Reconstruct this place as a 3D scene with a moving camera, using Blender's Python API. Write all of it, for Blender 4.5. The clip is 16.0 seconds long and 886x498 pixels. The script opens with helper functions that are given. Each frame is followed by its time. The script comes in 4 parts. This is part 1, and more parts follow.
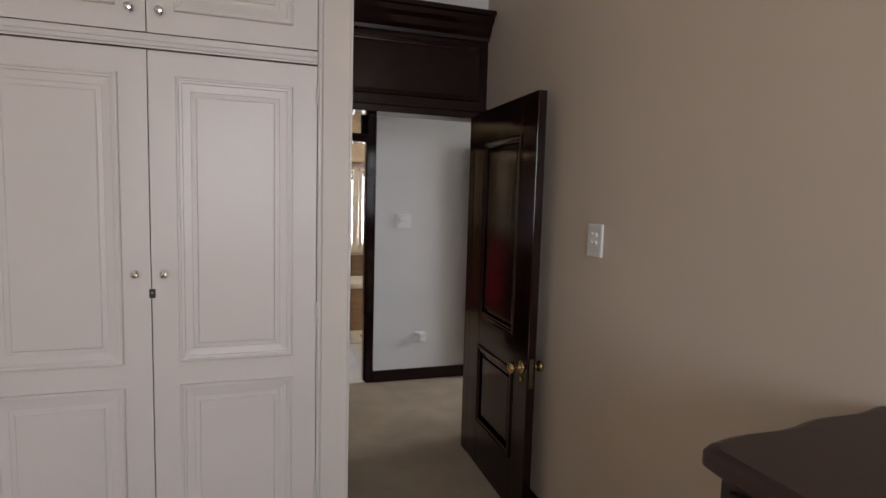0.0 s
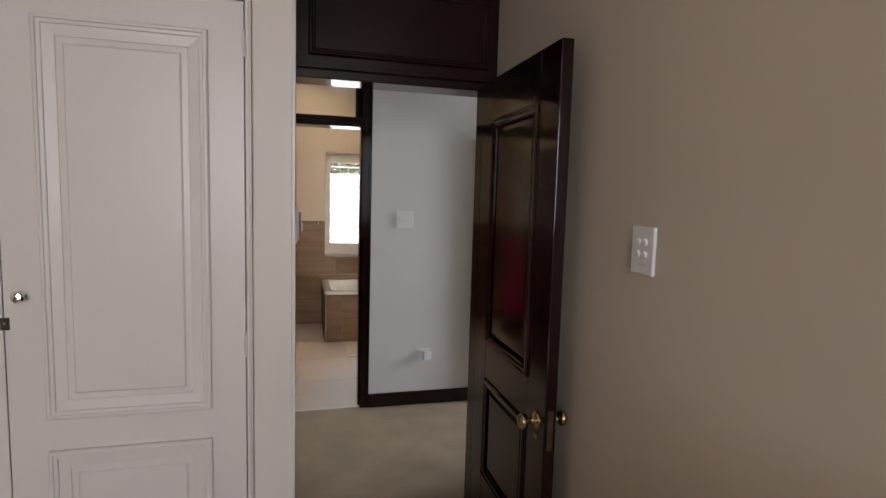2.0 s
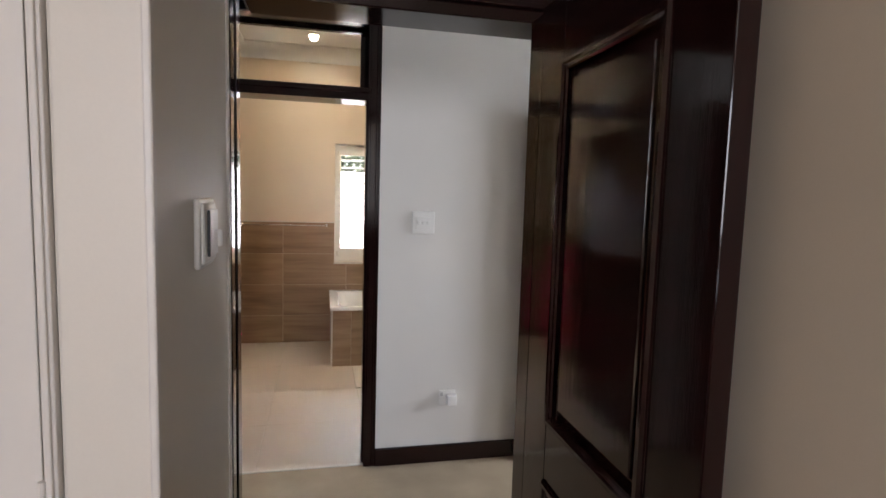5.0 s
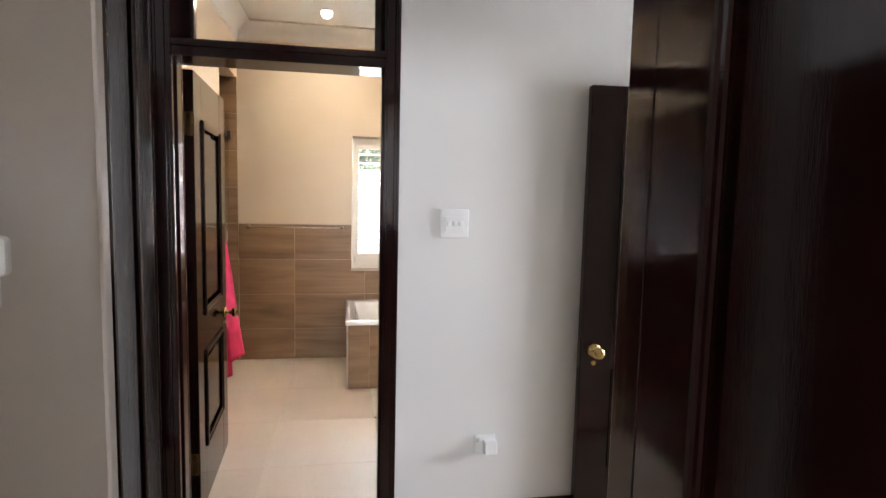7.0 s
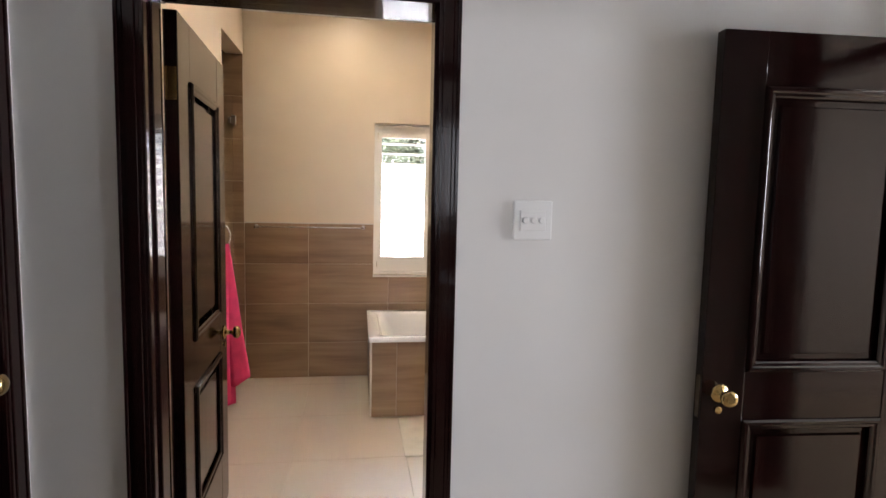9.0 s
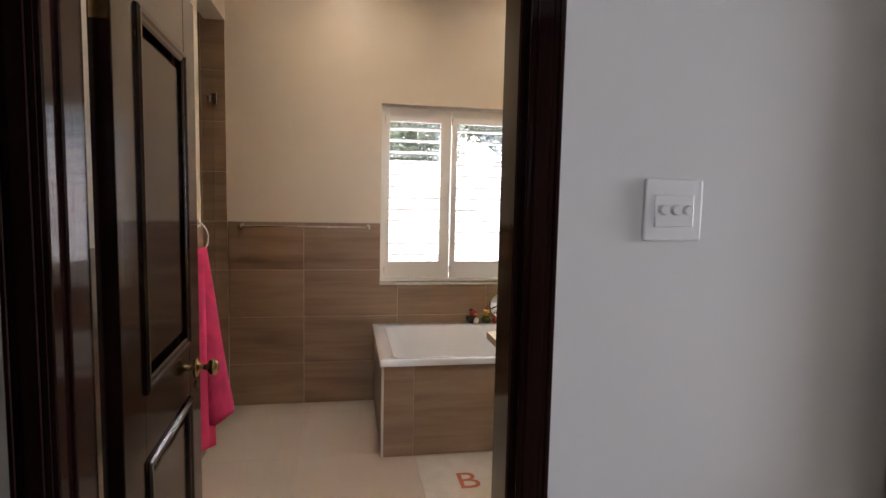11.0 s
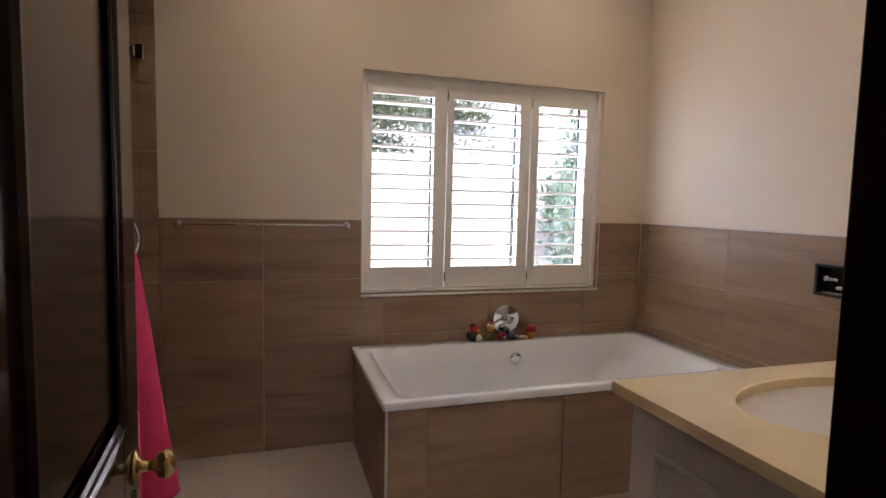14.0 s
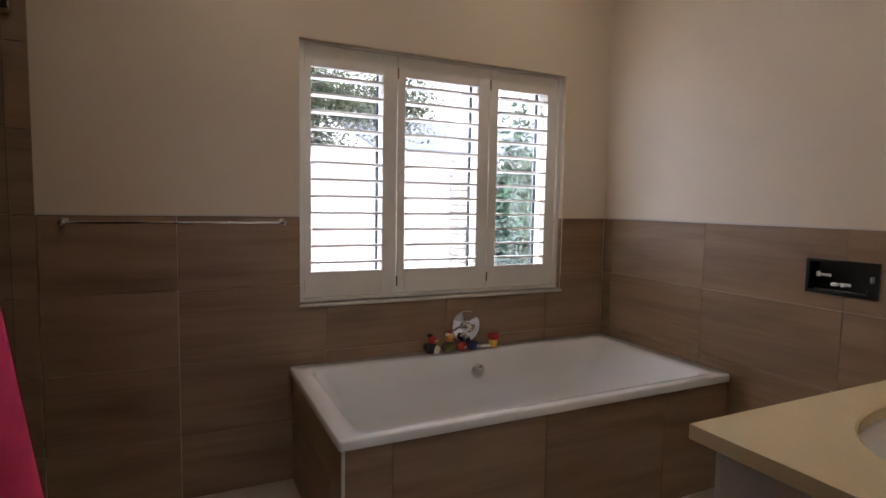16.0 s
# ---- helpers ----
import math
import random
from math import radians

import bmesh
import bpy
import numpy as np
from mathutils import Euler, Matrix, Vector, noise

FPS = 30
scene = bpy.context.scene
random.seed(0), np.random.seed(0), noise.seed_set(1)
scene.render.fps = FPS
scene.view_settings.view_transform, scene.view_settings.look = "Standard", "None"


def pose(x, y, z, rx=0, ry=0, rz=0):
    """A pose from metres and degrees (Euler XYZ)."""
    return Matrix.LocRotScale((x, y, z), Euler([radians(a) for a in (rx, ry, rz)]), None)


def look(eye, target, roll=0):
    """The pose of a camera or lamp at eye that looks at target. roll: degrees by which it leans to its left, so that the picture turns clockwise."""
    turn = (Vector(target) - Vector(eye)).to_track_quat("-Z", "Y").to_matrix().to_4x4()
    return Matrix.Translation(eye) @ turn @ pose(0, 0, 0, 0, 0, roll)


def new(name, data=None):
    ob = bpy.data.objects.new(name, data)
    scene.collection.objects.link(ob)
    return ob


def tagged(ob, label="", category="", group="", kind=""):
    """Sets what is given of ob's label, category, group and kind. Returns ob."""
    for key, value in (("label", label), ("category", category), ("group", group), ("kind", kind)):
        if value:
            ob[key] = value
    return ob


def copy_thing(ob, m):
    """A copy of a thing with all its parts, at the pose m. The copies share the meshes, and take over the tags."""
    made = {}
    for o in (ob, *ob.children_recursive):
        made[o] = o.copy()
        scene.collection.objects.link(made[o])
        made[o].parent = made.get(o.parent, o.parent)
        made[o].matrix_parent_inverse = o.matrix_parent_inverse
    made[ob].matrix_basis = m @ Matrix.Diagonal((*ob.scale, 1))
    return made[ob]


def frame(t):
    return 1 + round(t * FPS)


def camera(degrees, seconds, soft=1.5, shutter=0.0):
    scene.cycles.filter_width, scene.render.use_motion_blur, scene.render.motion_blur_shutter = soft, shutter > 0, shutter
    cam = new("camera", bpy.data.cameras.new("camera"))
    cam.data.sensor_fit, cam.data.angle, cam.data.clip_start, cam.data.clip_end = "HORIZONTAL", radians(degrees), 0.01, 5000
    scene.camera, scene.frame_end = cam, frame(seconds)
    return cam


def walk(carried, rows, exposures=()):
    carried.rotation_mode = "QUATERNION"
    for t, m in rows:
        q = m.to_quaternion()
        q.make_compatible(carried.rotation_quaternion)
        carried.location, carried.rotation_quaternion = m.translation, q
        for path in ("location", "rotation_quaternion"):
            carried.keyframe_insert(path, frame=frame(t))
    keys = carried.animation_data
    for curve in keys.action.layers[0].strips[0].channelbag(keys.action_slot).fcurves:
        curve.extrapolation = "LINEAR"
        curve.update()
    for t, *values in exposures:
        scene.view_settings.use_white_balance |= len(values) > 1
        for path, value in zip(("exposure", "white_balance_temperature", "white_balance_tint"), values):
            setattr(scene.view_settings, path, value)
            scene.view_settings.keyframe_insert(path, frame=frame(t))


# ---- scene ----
cam = camera(78.0, 16.0)
PATH = [
    (0, (0.245, -0.13, 1.538), (0.864, 1.763, 1.356), 1.6),
    (0.5, (0.335, 0.03, 1.534), (0.928, 1.931, 1.349), 1.8),
    (1, (0.412, 0.167, 1.533), (0.982, 2.075, 1.347), 1.8),
    (1.5, (0.487, 0.319, 1.525), (1.044, 2.231, 1.337), 1.9),
    (2, (0.581, 0.467, 1.523), (1.106, 2.387, 1.33), 1.6),
    (2.5, (0.625, 0.593, 1.512), (1.121, 2.521, 1.319), 1.5),
    (3, (0.649, 0.764, 1.511), (1.129, 2.696, 1.316), 1.6),
    (3.5, (0.668, 0.935, 1.512), (1.144, 2.867, 1.317), 1.5),
    (4, (0.709, 1.085, 1.502), (1.18, 3.019, 1.311), 1.7),
    (6.5, (0.882, 1.807, 1.476), (1.242, 3.765, 1.284), 1.2),
    (7, (0.887, 1.983, 1.455), (1.231, 3.944, 1.269), 1.3),
    (7.5, (0.888, 2.16, 1.446), (1.21, 4.125, 1.26), 1.3),
    (8, (0.867, 2.321, 1.432), (1.174, 4.288, 1.243), 1.3),
    (8.5, (0.828, 2.492, 1.42), (1.132, 4.46, 1.234), 1.2),
    (9, (0.797, 2.629, 1.407), (1.108, 4.596, 1.225), 1.3),
    (11.5, (0.669, 3.416, 1.345), (1.044, 5.372, 1.169), 1.2),
    (12, (0.631, 3.545, 1.335), (1.043, 5.494, 1.159), 1.3),
    (12.5, (0.581, 3.686, 1.334), (1.038, 5.625, 1.157), 1.4),
    (13, (0.547, 3.797, 1.325), (1.048, 5.725, 1.148), 1.3),
    (13.5, (0.512, 3.906, 1.31), (1.055, 5.823, 1.137), 1.2),
    (14, (0.458, 4.03, 1.298), (1.065, 5.928, 1.13), 1.3),
    (14.5, (0.432, 4.126, 1.294), (1.103, 6.003, 1.124), 1.1),
    (15, (0.424, 4.218, 1.275), (1.161, 6.07, 1.112), 1.1),
    (15.5, (0.447, 4.319, 1.263), (1.237, 6.149, 1.101), 1.0),
    (16, (0.447, 4.432, 1.26), (1.31, 6.229, 1.1), 1.0),
]
EXPOSURES = [(0, 0.95, 6450, 16), (4, 1.1, 6450, 16), (6.5, 2.08, 6300, 15), (7.5, 2.0, 6300, 15), (9, 1.64, 6400, 17), (11.5, 0.95, 6200, 20), (12.5, 0.72, 6150, 22), (14, 0.58, 6150, 22), (16, 0.0, 6100, 21)]
walk(cam, [(t, look(eye, target, roll)) for t, eye, target, roll in PATH], EXPOSURES)

# ---- world, sun and window light ----
world = bpy.data.worlds.new("sky")
scene.world = world
world.use_nodes = True
sky = world.node_tree.nodes.new("ShaderNodeTexSky")
sky.sky_type, sky.sun_disc = "NISHITA", False
sky.dust_density = 2.0
sky.sun_elevation, sky.sun_rotation = radians(58), radians(200)
background = world.node_tree.nodes["Background"]
background.inputs["Strength"].default_value = 0.15
world.node_tree.links.new(sky.outputs[0], background.inputs[0])

sun = new("sun", bpy.data.lights.new("sun", "SUN"))
sun.data.energy, sun.data.angle, sun.data.color = 5.0, radians(0.5), (1.0, 0.95, 0.87)
sun.matrix_world = look((-3, -6, 14), (0, 8, 0))


def window_light(name, centre, target, width, height, watts, colour):
    lamp = new(name, bpy.data.lights.new(name, "AREA"))
    lamp.data.shape, lamp.data.size, lamp.data.size_y = "RECTANGLE", width, height
    lamp.data.energy, lamp.data.color = watts, colour
    lamp.matrix_world = look(centre, target)
    return lamp


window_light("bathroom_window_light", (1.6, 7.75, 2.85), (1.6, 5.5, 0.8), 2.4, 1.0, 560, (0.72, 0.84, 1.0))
window_light("bedroom_window_light", (0.2, -3.12, 1.87), (0.1, 0.0, 1.35), 1.9, 1.4, 37, (0.88, 0.93, 1.0))
window_light("side_room_window_light", (5.38, 3.55, 1.5), (2.0, 3.7, 1.2), 1.2, 1.3, 60, (0.90, 0.95, 1.0))


# ---- materials ----
def material(name, colour, rough=0.6, metal=0.0, vary=0.06, scale=3.0, grain=120.0, bump=0.02, coat=0.0, stretch=(1, 1, 1), specular=0.5, tone=None):
    """Base colour with drift at a large and a small scale, a little relief, roughness that follows the grain."""
    m = bpy.data.materials.new(name)
    m.use_nodes = True
    nodes, links = m.node_tree.nodes, m.node_tree.links
    shade = nodes["Principled BSDF"]
    place = nodes.new("ShaderNodeTexCoord")
    fit = nodes.new("ShaderNodeMapping")
    fit.inputs["Scale"].default_value = stretch
    links.new(place.outputs["Object"], fit.inputs["Vector"])
    large, fine = nodes.new("ShaderNodeTexNoise"), nodes.new("ShaderNodeTexNoise")
    large.inputs["Scale"].default_value, large.inputs["Detail"].default_value = scale, 4
    fine.inputs["Scale"].default_value, fine.inputs["Detail"].default_value = grain, 3
    links.new(fit.outputs[0], large.inputs["Vector"])
    links.new(fit.outputs[0], fine.inputs["Vector"])
    both = nodes.new("ShaderNodeMath")
    both.operation = "MULTIPLY_ADD"
    both.inputs[1].default_value = 0.35
    links.new(fine.outputs["Fac"], both.inputs[0])
    links.new(large.outputs["Fac"], both.inputs[2])
    ramp = nodes.new("ShaderNodeValToRGB")
    low = [c * (1 - vary) for c in colour] + [1]
    high = [min(1, c * (1 + vary)) for c in (tone or colour)] + [1]
    ramp.color_ramp.elements[0].position, ramp.color_ramp.elements[0].color = 0.45, low
    ramp.color_ramp.elements[1].position, ramp.color_ramp.elements[1].color = 0.9, high
    links.new(both.outputs[0], ramp.inputs[0])
    links.new(ramp.outputs[0], shade.inputs["Base Color"])
    gloss = nodes.new("ShaderNodeMapRange")
    gloss.inputs["To Min"].default_value, gloss.inputs["To Max"].default_value = rough * 0.85, min(1, rough * 1.15)
    links.new(large.outputs["Fac"], gloss.inputs["Value"])
    links.new(gloss.outputs[0], shade.inputs["Roughness"])
    shade.inputs["Metallic"].default_value = metal
    shade.inputs["Specular IOR Level"].default_value = specular
    shade.inputs["Coat Weight"].default_value = coat
    shade.inputs["Coat Roughness"].default_value = 0.06
    if bump:
        relief = nodes.new("ShaderNodeBump")
        relief.inputs["Strength"].default_value, relief.inputs["Distance"].default_value = bump, 0.01
        links.new(both.outputs[0], relief.inputs["Height"])
        links.new(relief.outputs[0], shade.inputs["Normal"])
    return m


def wood_tile(name, along):
    """Porcelain tile printed with long fine wood grain; each piece has its own figure."""
    m = bpy.data.materials.new(name)
    m.use_nodes = True
    nodes, links = m.node_tree.nodes, m.node_tree.links
    shade = nodes["Principled BSDF"]
    place, info = nodes.new("ShaderNodeTexCoord"), nodes.new("ShaderNodeObjectInfo")
    shift = nodes.new("ShaderNodeVectorMath")
    shift.operation = "MULTIPLY_ADD"
    shift.inputs[1].default_value = (0.0, 0.0, 0.0)
    spread = nodes.new("ShaderNodeMath")
    spread.operation = "MULTIPLY"
    spread.inputs[1].default_value = 37.0
    links.new(info.outputs["Random"], spread.inputs[0])
    offset = nodes.new("ShaderNodeCombineXYZ")
    for axis in range(3):
        links.new(spread.outputs[0], offset.inputs[axis])
    links.new(place.outputs["Object"], shift.inputs[0])
    shift.inputs[1].default_value = (1, 1, 1)
    links.new(offset.outputs[0], shift.inputs[2])
    levels = []
    for scale, across, detail in ((1.0, 9, 5), (1.0, 46, 3)):
        fit, grain = nodes.new("ShaderNodeMapping"), nodes.new("ShaderNodeTexNoise")
        fit.inputs["Scale"].default_value = (1.3, across, across) if along == "x" else (across, 1.3, across)
        grain.inputs["Scale"].default_value, grain.inputs["Detail"].default_value = scale, detail
        grain.inputs["Distortion"].default_value = 0.6
        links.new(shift.outputs[0], fit.inputs["Vector"])
        links.new(fit.outputs[0], grain.inputs["Vector"])
        levels.append(grain)
    both = nodes.new("ShaderNodeMath")
    both.operation = "MULTIPLY_ADD"
    both.inputs[1].default_value = 0.32
    links.new(levels[1].outputs["Fac"], both.inputs[0])
    links.new(levels[0].outputs["Fac"], both.inputs[2])
    ramp = nodes.new("ShaderNodeValToRGB")
    ramp.color_ramp.elements[0].position, ramp.color_ramp.elements[0].color = 0.36, (0.186, 0.114, 0.064, 1)
    ramp.color_ramp.elements[1].position, ramp.color_ramp.elements[1].color = 0.95, (0.385, 0.264, 0.158, 1)
    middle = ramp.color_ramp.elements.new(0.64)
    middle.color = (0.294, 0.189, 0.107, 1)
    links.new(both.outputs[0], ramp.inputs[0])
    links.new(ramp.outputs[0], shade.inputs["Base Color"])
    shade.inputs["Roughness"].default_value = 0.38
    relief = nodes.new("ShaderNodeBump")
    relief.inputs["Strength"].default_value, relief.inputs["Distance"].default_value = 0.05, 0.004
    links.new(both.outputs[0], relief.inputs["Height"])
    links.new(relief.outputs[0], shade.inputs["Normal"])
    return m


def clear_glass(name):
    m = bpy.data.materials.new(name)
    m.use_nodes = True
    shade = m.node_tree.nodes["Principled BSDF"]
    shade.inputs["Base Color"].default_value = (0.96, 0.98, 0.97, 1)
    shade.inputs["Roughness"].default_value, shade.inputs["IOR"].default_value = 0.0, 1.45
    shade.inputs["Transmission Weight"].default_value = 1.0
    return m


def glow(name, colour, strength):
    m = bpy.data.materials.new(name)
    m.use_nodes = True
    shade = m.node_tree.nodes["Principled BSDF"]
    shade.inputs["Base Color"].default_value = (0.9, 0.9, 0.9, 1)
    shade.inputs["Emission Color"].default_value = (*colour, 1)
    shade.inputs["Emission Strength"].default_value = strength
    return m


BEIGE = material("beige_wall_paint", (0.62, 0.53, 0.43), 0.55, vary=0.03, scale=1.5, grain=260, bump=0.03)
PALE_WALL = material("pale_stone_wall_paint", (0.67, 0.62, 0.555), 0.45, vary=0.03, scale=1.5, grain=260, bump=0.03)
# Unseen side room walls, coloured dark to dim the hall door's reflection.
SIDE_WALL = material("darkened_side_wall", (0.40, 0.345, 0.28), 0.6, vary=0.04, scale=1.5, grain=260, bump=0.03)
OFFWHITE = material("off_white_wall_paint", (0.71, 0.698, 0.672), 0.55, vary=0.025, scale=1.5, grain=260, bump=0.03)
CREAM = material("cream_wall_paint", (0.77, 0.655, 0.505), 0.36, vary=0.025, scale=1.5, grain=260, bump=0.03)
WHITE = material("white_gloss_paint", (0.67, 0.63, 0.59), 0.35, vary=0.02, scale=2.5, grain=90, bump=0.03)
CEILING = material("ceiling_white", (0.80, 0.79, 0.76), 0.8, vary=0.02, bump=0.02)
DARKWOOD = material("dark_varnished_wood", (0.013, 0.0042, 0.0038), 0.09, vary=0.35, scale=6, grain=70, bump=0.025, coat=0.0, specular=0.36, stretch=(6, 6, 0.6))
DARKRAIL = material("dark_varnished_wood_across", (0.013, 0.0042, 0.0038), 0.09, vary=0.35, scale=6, grain=70, bump=0.025, coat=0.0, specular=0.36, stretch=(0.6, 6, 6))
CHESTWOOD = material("dark_stained_chest_wood", (0.030, 0.014, 0.011), 0.4, vary=0.3, scale=5, grain=60, bump=0.05, stretch=(6, 0.6, 6))
CARPET = material("beige_carpet", (0.39, 0.315, 0.225), 0.95, vary=0.12, scale=4, grain=420, bump=0.6, specular=0.1)
FLOORTILE = material("cream_floor_tile", (0.62, 0.54, 0.45), 0.32, vary=0.03, scale=2, grain=160, bump=0.0)
GROUT = material("pale_grout", (0.50, 0.42, 0.33), 0.9, vary=0.08, scale=9)
TILE_X = wood_tile("wood_look_tile_lengthwise", "x")
TILE_Y = wood_tile("wood_look_tile_sidewise", "y")
TRIM = material("pale_tile_trim", (0.66, 0.62, 0.55), 0.35, vary=0.03)
ENAMEL = material("white_bath_enamel", (0.82, 0.82, 0.81), 0.09, vary=0.01, bump=0.0, coat=0.3)
PLASTIC = material("white_plastic", (0.80, 0.80, 0.78), 0.3, vary=0.02, bump=0.0)
GREYPLASTIC = material("pale_grey_plastic", (0.55, 0.55, 0.54), 0.35, vary=0.02, bump=0.0)
BLACKPLASTIC = material("black_plastic", (0.012, 0.012, 0.012), 0.4, vary=0.1, bump=0.0)
LATCH = material("tarnished_latch_metal", (0.16, 0.13, 0.09), 0.4, metal=1.0, vary=0.2, scale=40, bump=0.01)
CHROME = material("chrome", (0.82, 0.82, 0.83), 0.06, metal=1.0, vary=0.02, bump=0.0)
BRASS = material("worn_brass", (0.50, 0.36, 0.16), 0.22, metal=1.0, vary=0.15, scale=30, bump=0.01)
STONE = material("cream_stone_counter", (0.78, 0.64, 0.39), 0.16, vary=0.03, scale=8, grain=200, bump=0.0)
CERAMIC = material("white_basin_ceramic", (0.82, 0.81, 0.78), 0.08, vary=0.01, bump=0.0)
TOWEL = material("pink_terry_cloth", (0.78, 0.07, 0.185), 0.95, vary=0.14, scale=12, grain=380, bump=0.7, specular=0.1)
MATCLOTH = material("white_bath_mat_cloth", (0.72, 0.68, 0.60), 0.95, vary=0.06, scale=12, grain=300, bump=0.5, specular=0.1)
MATPRINT = material("orange_mat_print", (0.62, 0.20, 0.10), 0.95, vary=0.1, bump=0.3)
GLASS = clear_glass("clear_glass")
LAMPGLOW = glow("lit_lamp_face", (1.0, 0.86, 0.66), 30.0)
SHUTTER = material("ivory_shutter_paint", (0.84, 0.80, 0.72), 0.35, vary=0.02, bump=0.01)
GARDENWALL = material("whitewashed_garden_wall", (0.56, 0.48, 0.53), 0.9, vary=0.05, scale=1.4, grain=12, bump=0.3, tone=(0.80, 0.79, 0.77))
PAVING = material("pale_paving", (0.22, 0.20, 0.17), 0.9, vary=0.15, scale=2, grain=30, bump=0.3)
LEAF = material("green_leaf", (0.095, 0.13, 0.08), 0.38, vary=0.4, scale=5, bump=0.0, tone=(0.18, 0.22, 0.13))
IVYLEAF = material("dark_green_leaf", (0.05, 0.11, 0.07), 0.3, vary=0.4, scale=6, bump=0.0, tone=(0.11, 0.20, 0.13))
BARK = material("bark", (0.12, 0.09, 0.06), 0.95, vary=0.3, scale=9, grain=60, bump=0.6)
HAZE = glow("bright_hazy_sky", (0.93, 0.96, 1.0), 1.0)
ROOF = material("grey_roof_sheet", (0.40, 0.45, 0.50), 0.5, vary=0.1, scale=3)
BRICK = material("white_painted_brick", (0.74, 0.72, 0.69), 0.85, vary=0.08, scale=8, bump=0.2)


# ---- mesh helpers ----
def mesh_of(bm, name, mat, smooth=False):
    bmesh.ops.recalc_face_normals(bm, faces=bm.faces)
    data = bpy.data.meshes.new(name)
    bm.to_mesh(data)
    bm.free()
    if smooth:
        data.polygons.foreach_set("use_smooth", [True] * len(data.polygons))
    if mat:
        data.materials.append(mat)
    return data


def thing(name, label, category, at=(0, 0, 0), rz=0.0, group="", kind=""):
    ob = new(name)
    ob.matrix_basis = pose(*at, 0, 0, rz)
    return tagged(ob, label, category, group, kind)


def part(name, bm, mat, parent, label="", smooth=False):
    ob = new(name, mesh_of(bm, name, mat, smooth))
    ob.parent = parent
    return tagged(ob, label)


def solid(name, bm, mat, label="", category="", kind="", group="", smooth=False, at=None):
    ob = new(name, mesh_of(bm, name, mat, smooth))
    if at:
        ob.matrix_basis = at
    return tagged(ob, label, category, group, kind)


def add_box(bm, lo, hi, bevel=0.0, segments=2):
    made = bmesh.ops.create_cube(bm, size=1.0)["verts"]
    for v in made:
        v.co = Vector([lo[n] + (v.co[n] + 0.5) * (hi[n] - lo[n]) for n in range(3)])
    if bevel:
        edges = list({e for v in made for e in v.link_edges})
        bmesh.ops.bevel(bm, geom=edges, offset=bevel, segments=segments, affect="EDGES", profile=0.5)
    return bm


def box(lo, hi, bevel=0.0, segments=2):
    return add_box(bmesh.new(), lo, hi, bevel, segments)


def boxes(*pairs, bevel=0.0):
    bm = bmesh.new()
    for lo, hi in pairs:
        add_box(bm, lo, hi, bevel)
    return bm


def add_lathe(bm, profile, axis="z", centre=(0, 0, 0), sides=20, sx=1.0, sy=1.0):
    """A turned body from (radius, height) pairs about an axis."""
    rings = []
    for r, h in profile:
        ring = []
        for n in range(sides):
            a = 2 * math.pi * n / sides
            u, w = r * math.cos(a) * sx, r * math.sin(a) * sy
            p = {"z": (u, w, h), "x": (h, u, w), "y": (u, h, w)}[axis]
            ring.append(bm.verts.new(Vector(p) + Vector(centre)))
        rings.append(ring)
    for one, two in zip(rings, rings[1:]):
        for n in range(sides):
            bm.faces.new((one[n], one[(n + 1) % sides], two[(n + 1) % sides], two[n]))
    bm.faces.new(rings[0])
    bm.faces.new(rings[-1])
    return bm


def lathe(profile, axis="z", centre=(0, 0, 0), sides=20, sx=1.0, sy=1.0):
    return add_lathe(bmesh.new(), profile, axis, centre, sides, sx, sy)


def add_tube(bm, points, radius, sides=8, closed=False):
    points = [Vector(p) for p in points]
    rings, count = [], len(points)
    for n, p in enumerate(points):
        before, after = points[(n - 1) % count] if closed or n else p, points[(n + 1) % count] if closed or n < count - 1 else p
        way = (after - before).normalized()
        side = way.cross(Vector((0.31, 0.77, 0.55))).normalized()
        up = way.cross(side)
        r = radius[n] if isinstance(radius, (list, tuple)) else radius
        rings.append([bm.verts.new(p + r * (math.cos(2 * math.pi * k / sides) * side + math.sin(2 * math.pi * k / sides) * up)) for k in range(sides)])
    pairs = list(zip(rings, rings[1:])) + ([(rings[-1], rings[0])] if closed else [])
    for one, two in pairs:
        for k in range(sides):
            bm.faces.new((one[k], one[(k + 1) % sides], two[(k + 1) % sides], two[k]))
    if not closed:
        bm.faces.new(rings[0])
        bm.faces.new(rings[-1])
    return bm


def tube(points, radius, sides=8, closed=False):
    return add_tube(bmesh.new(), points, radius, sides, closed)


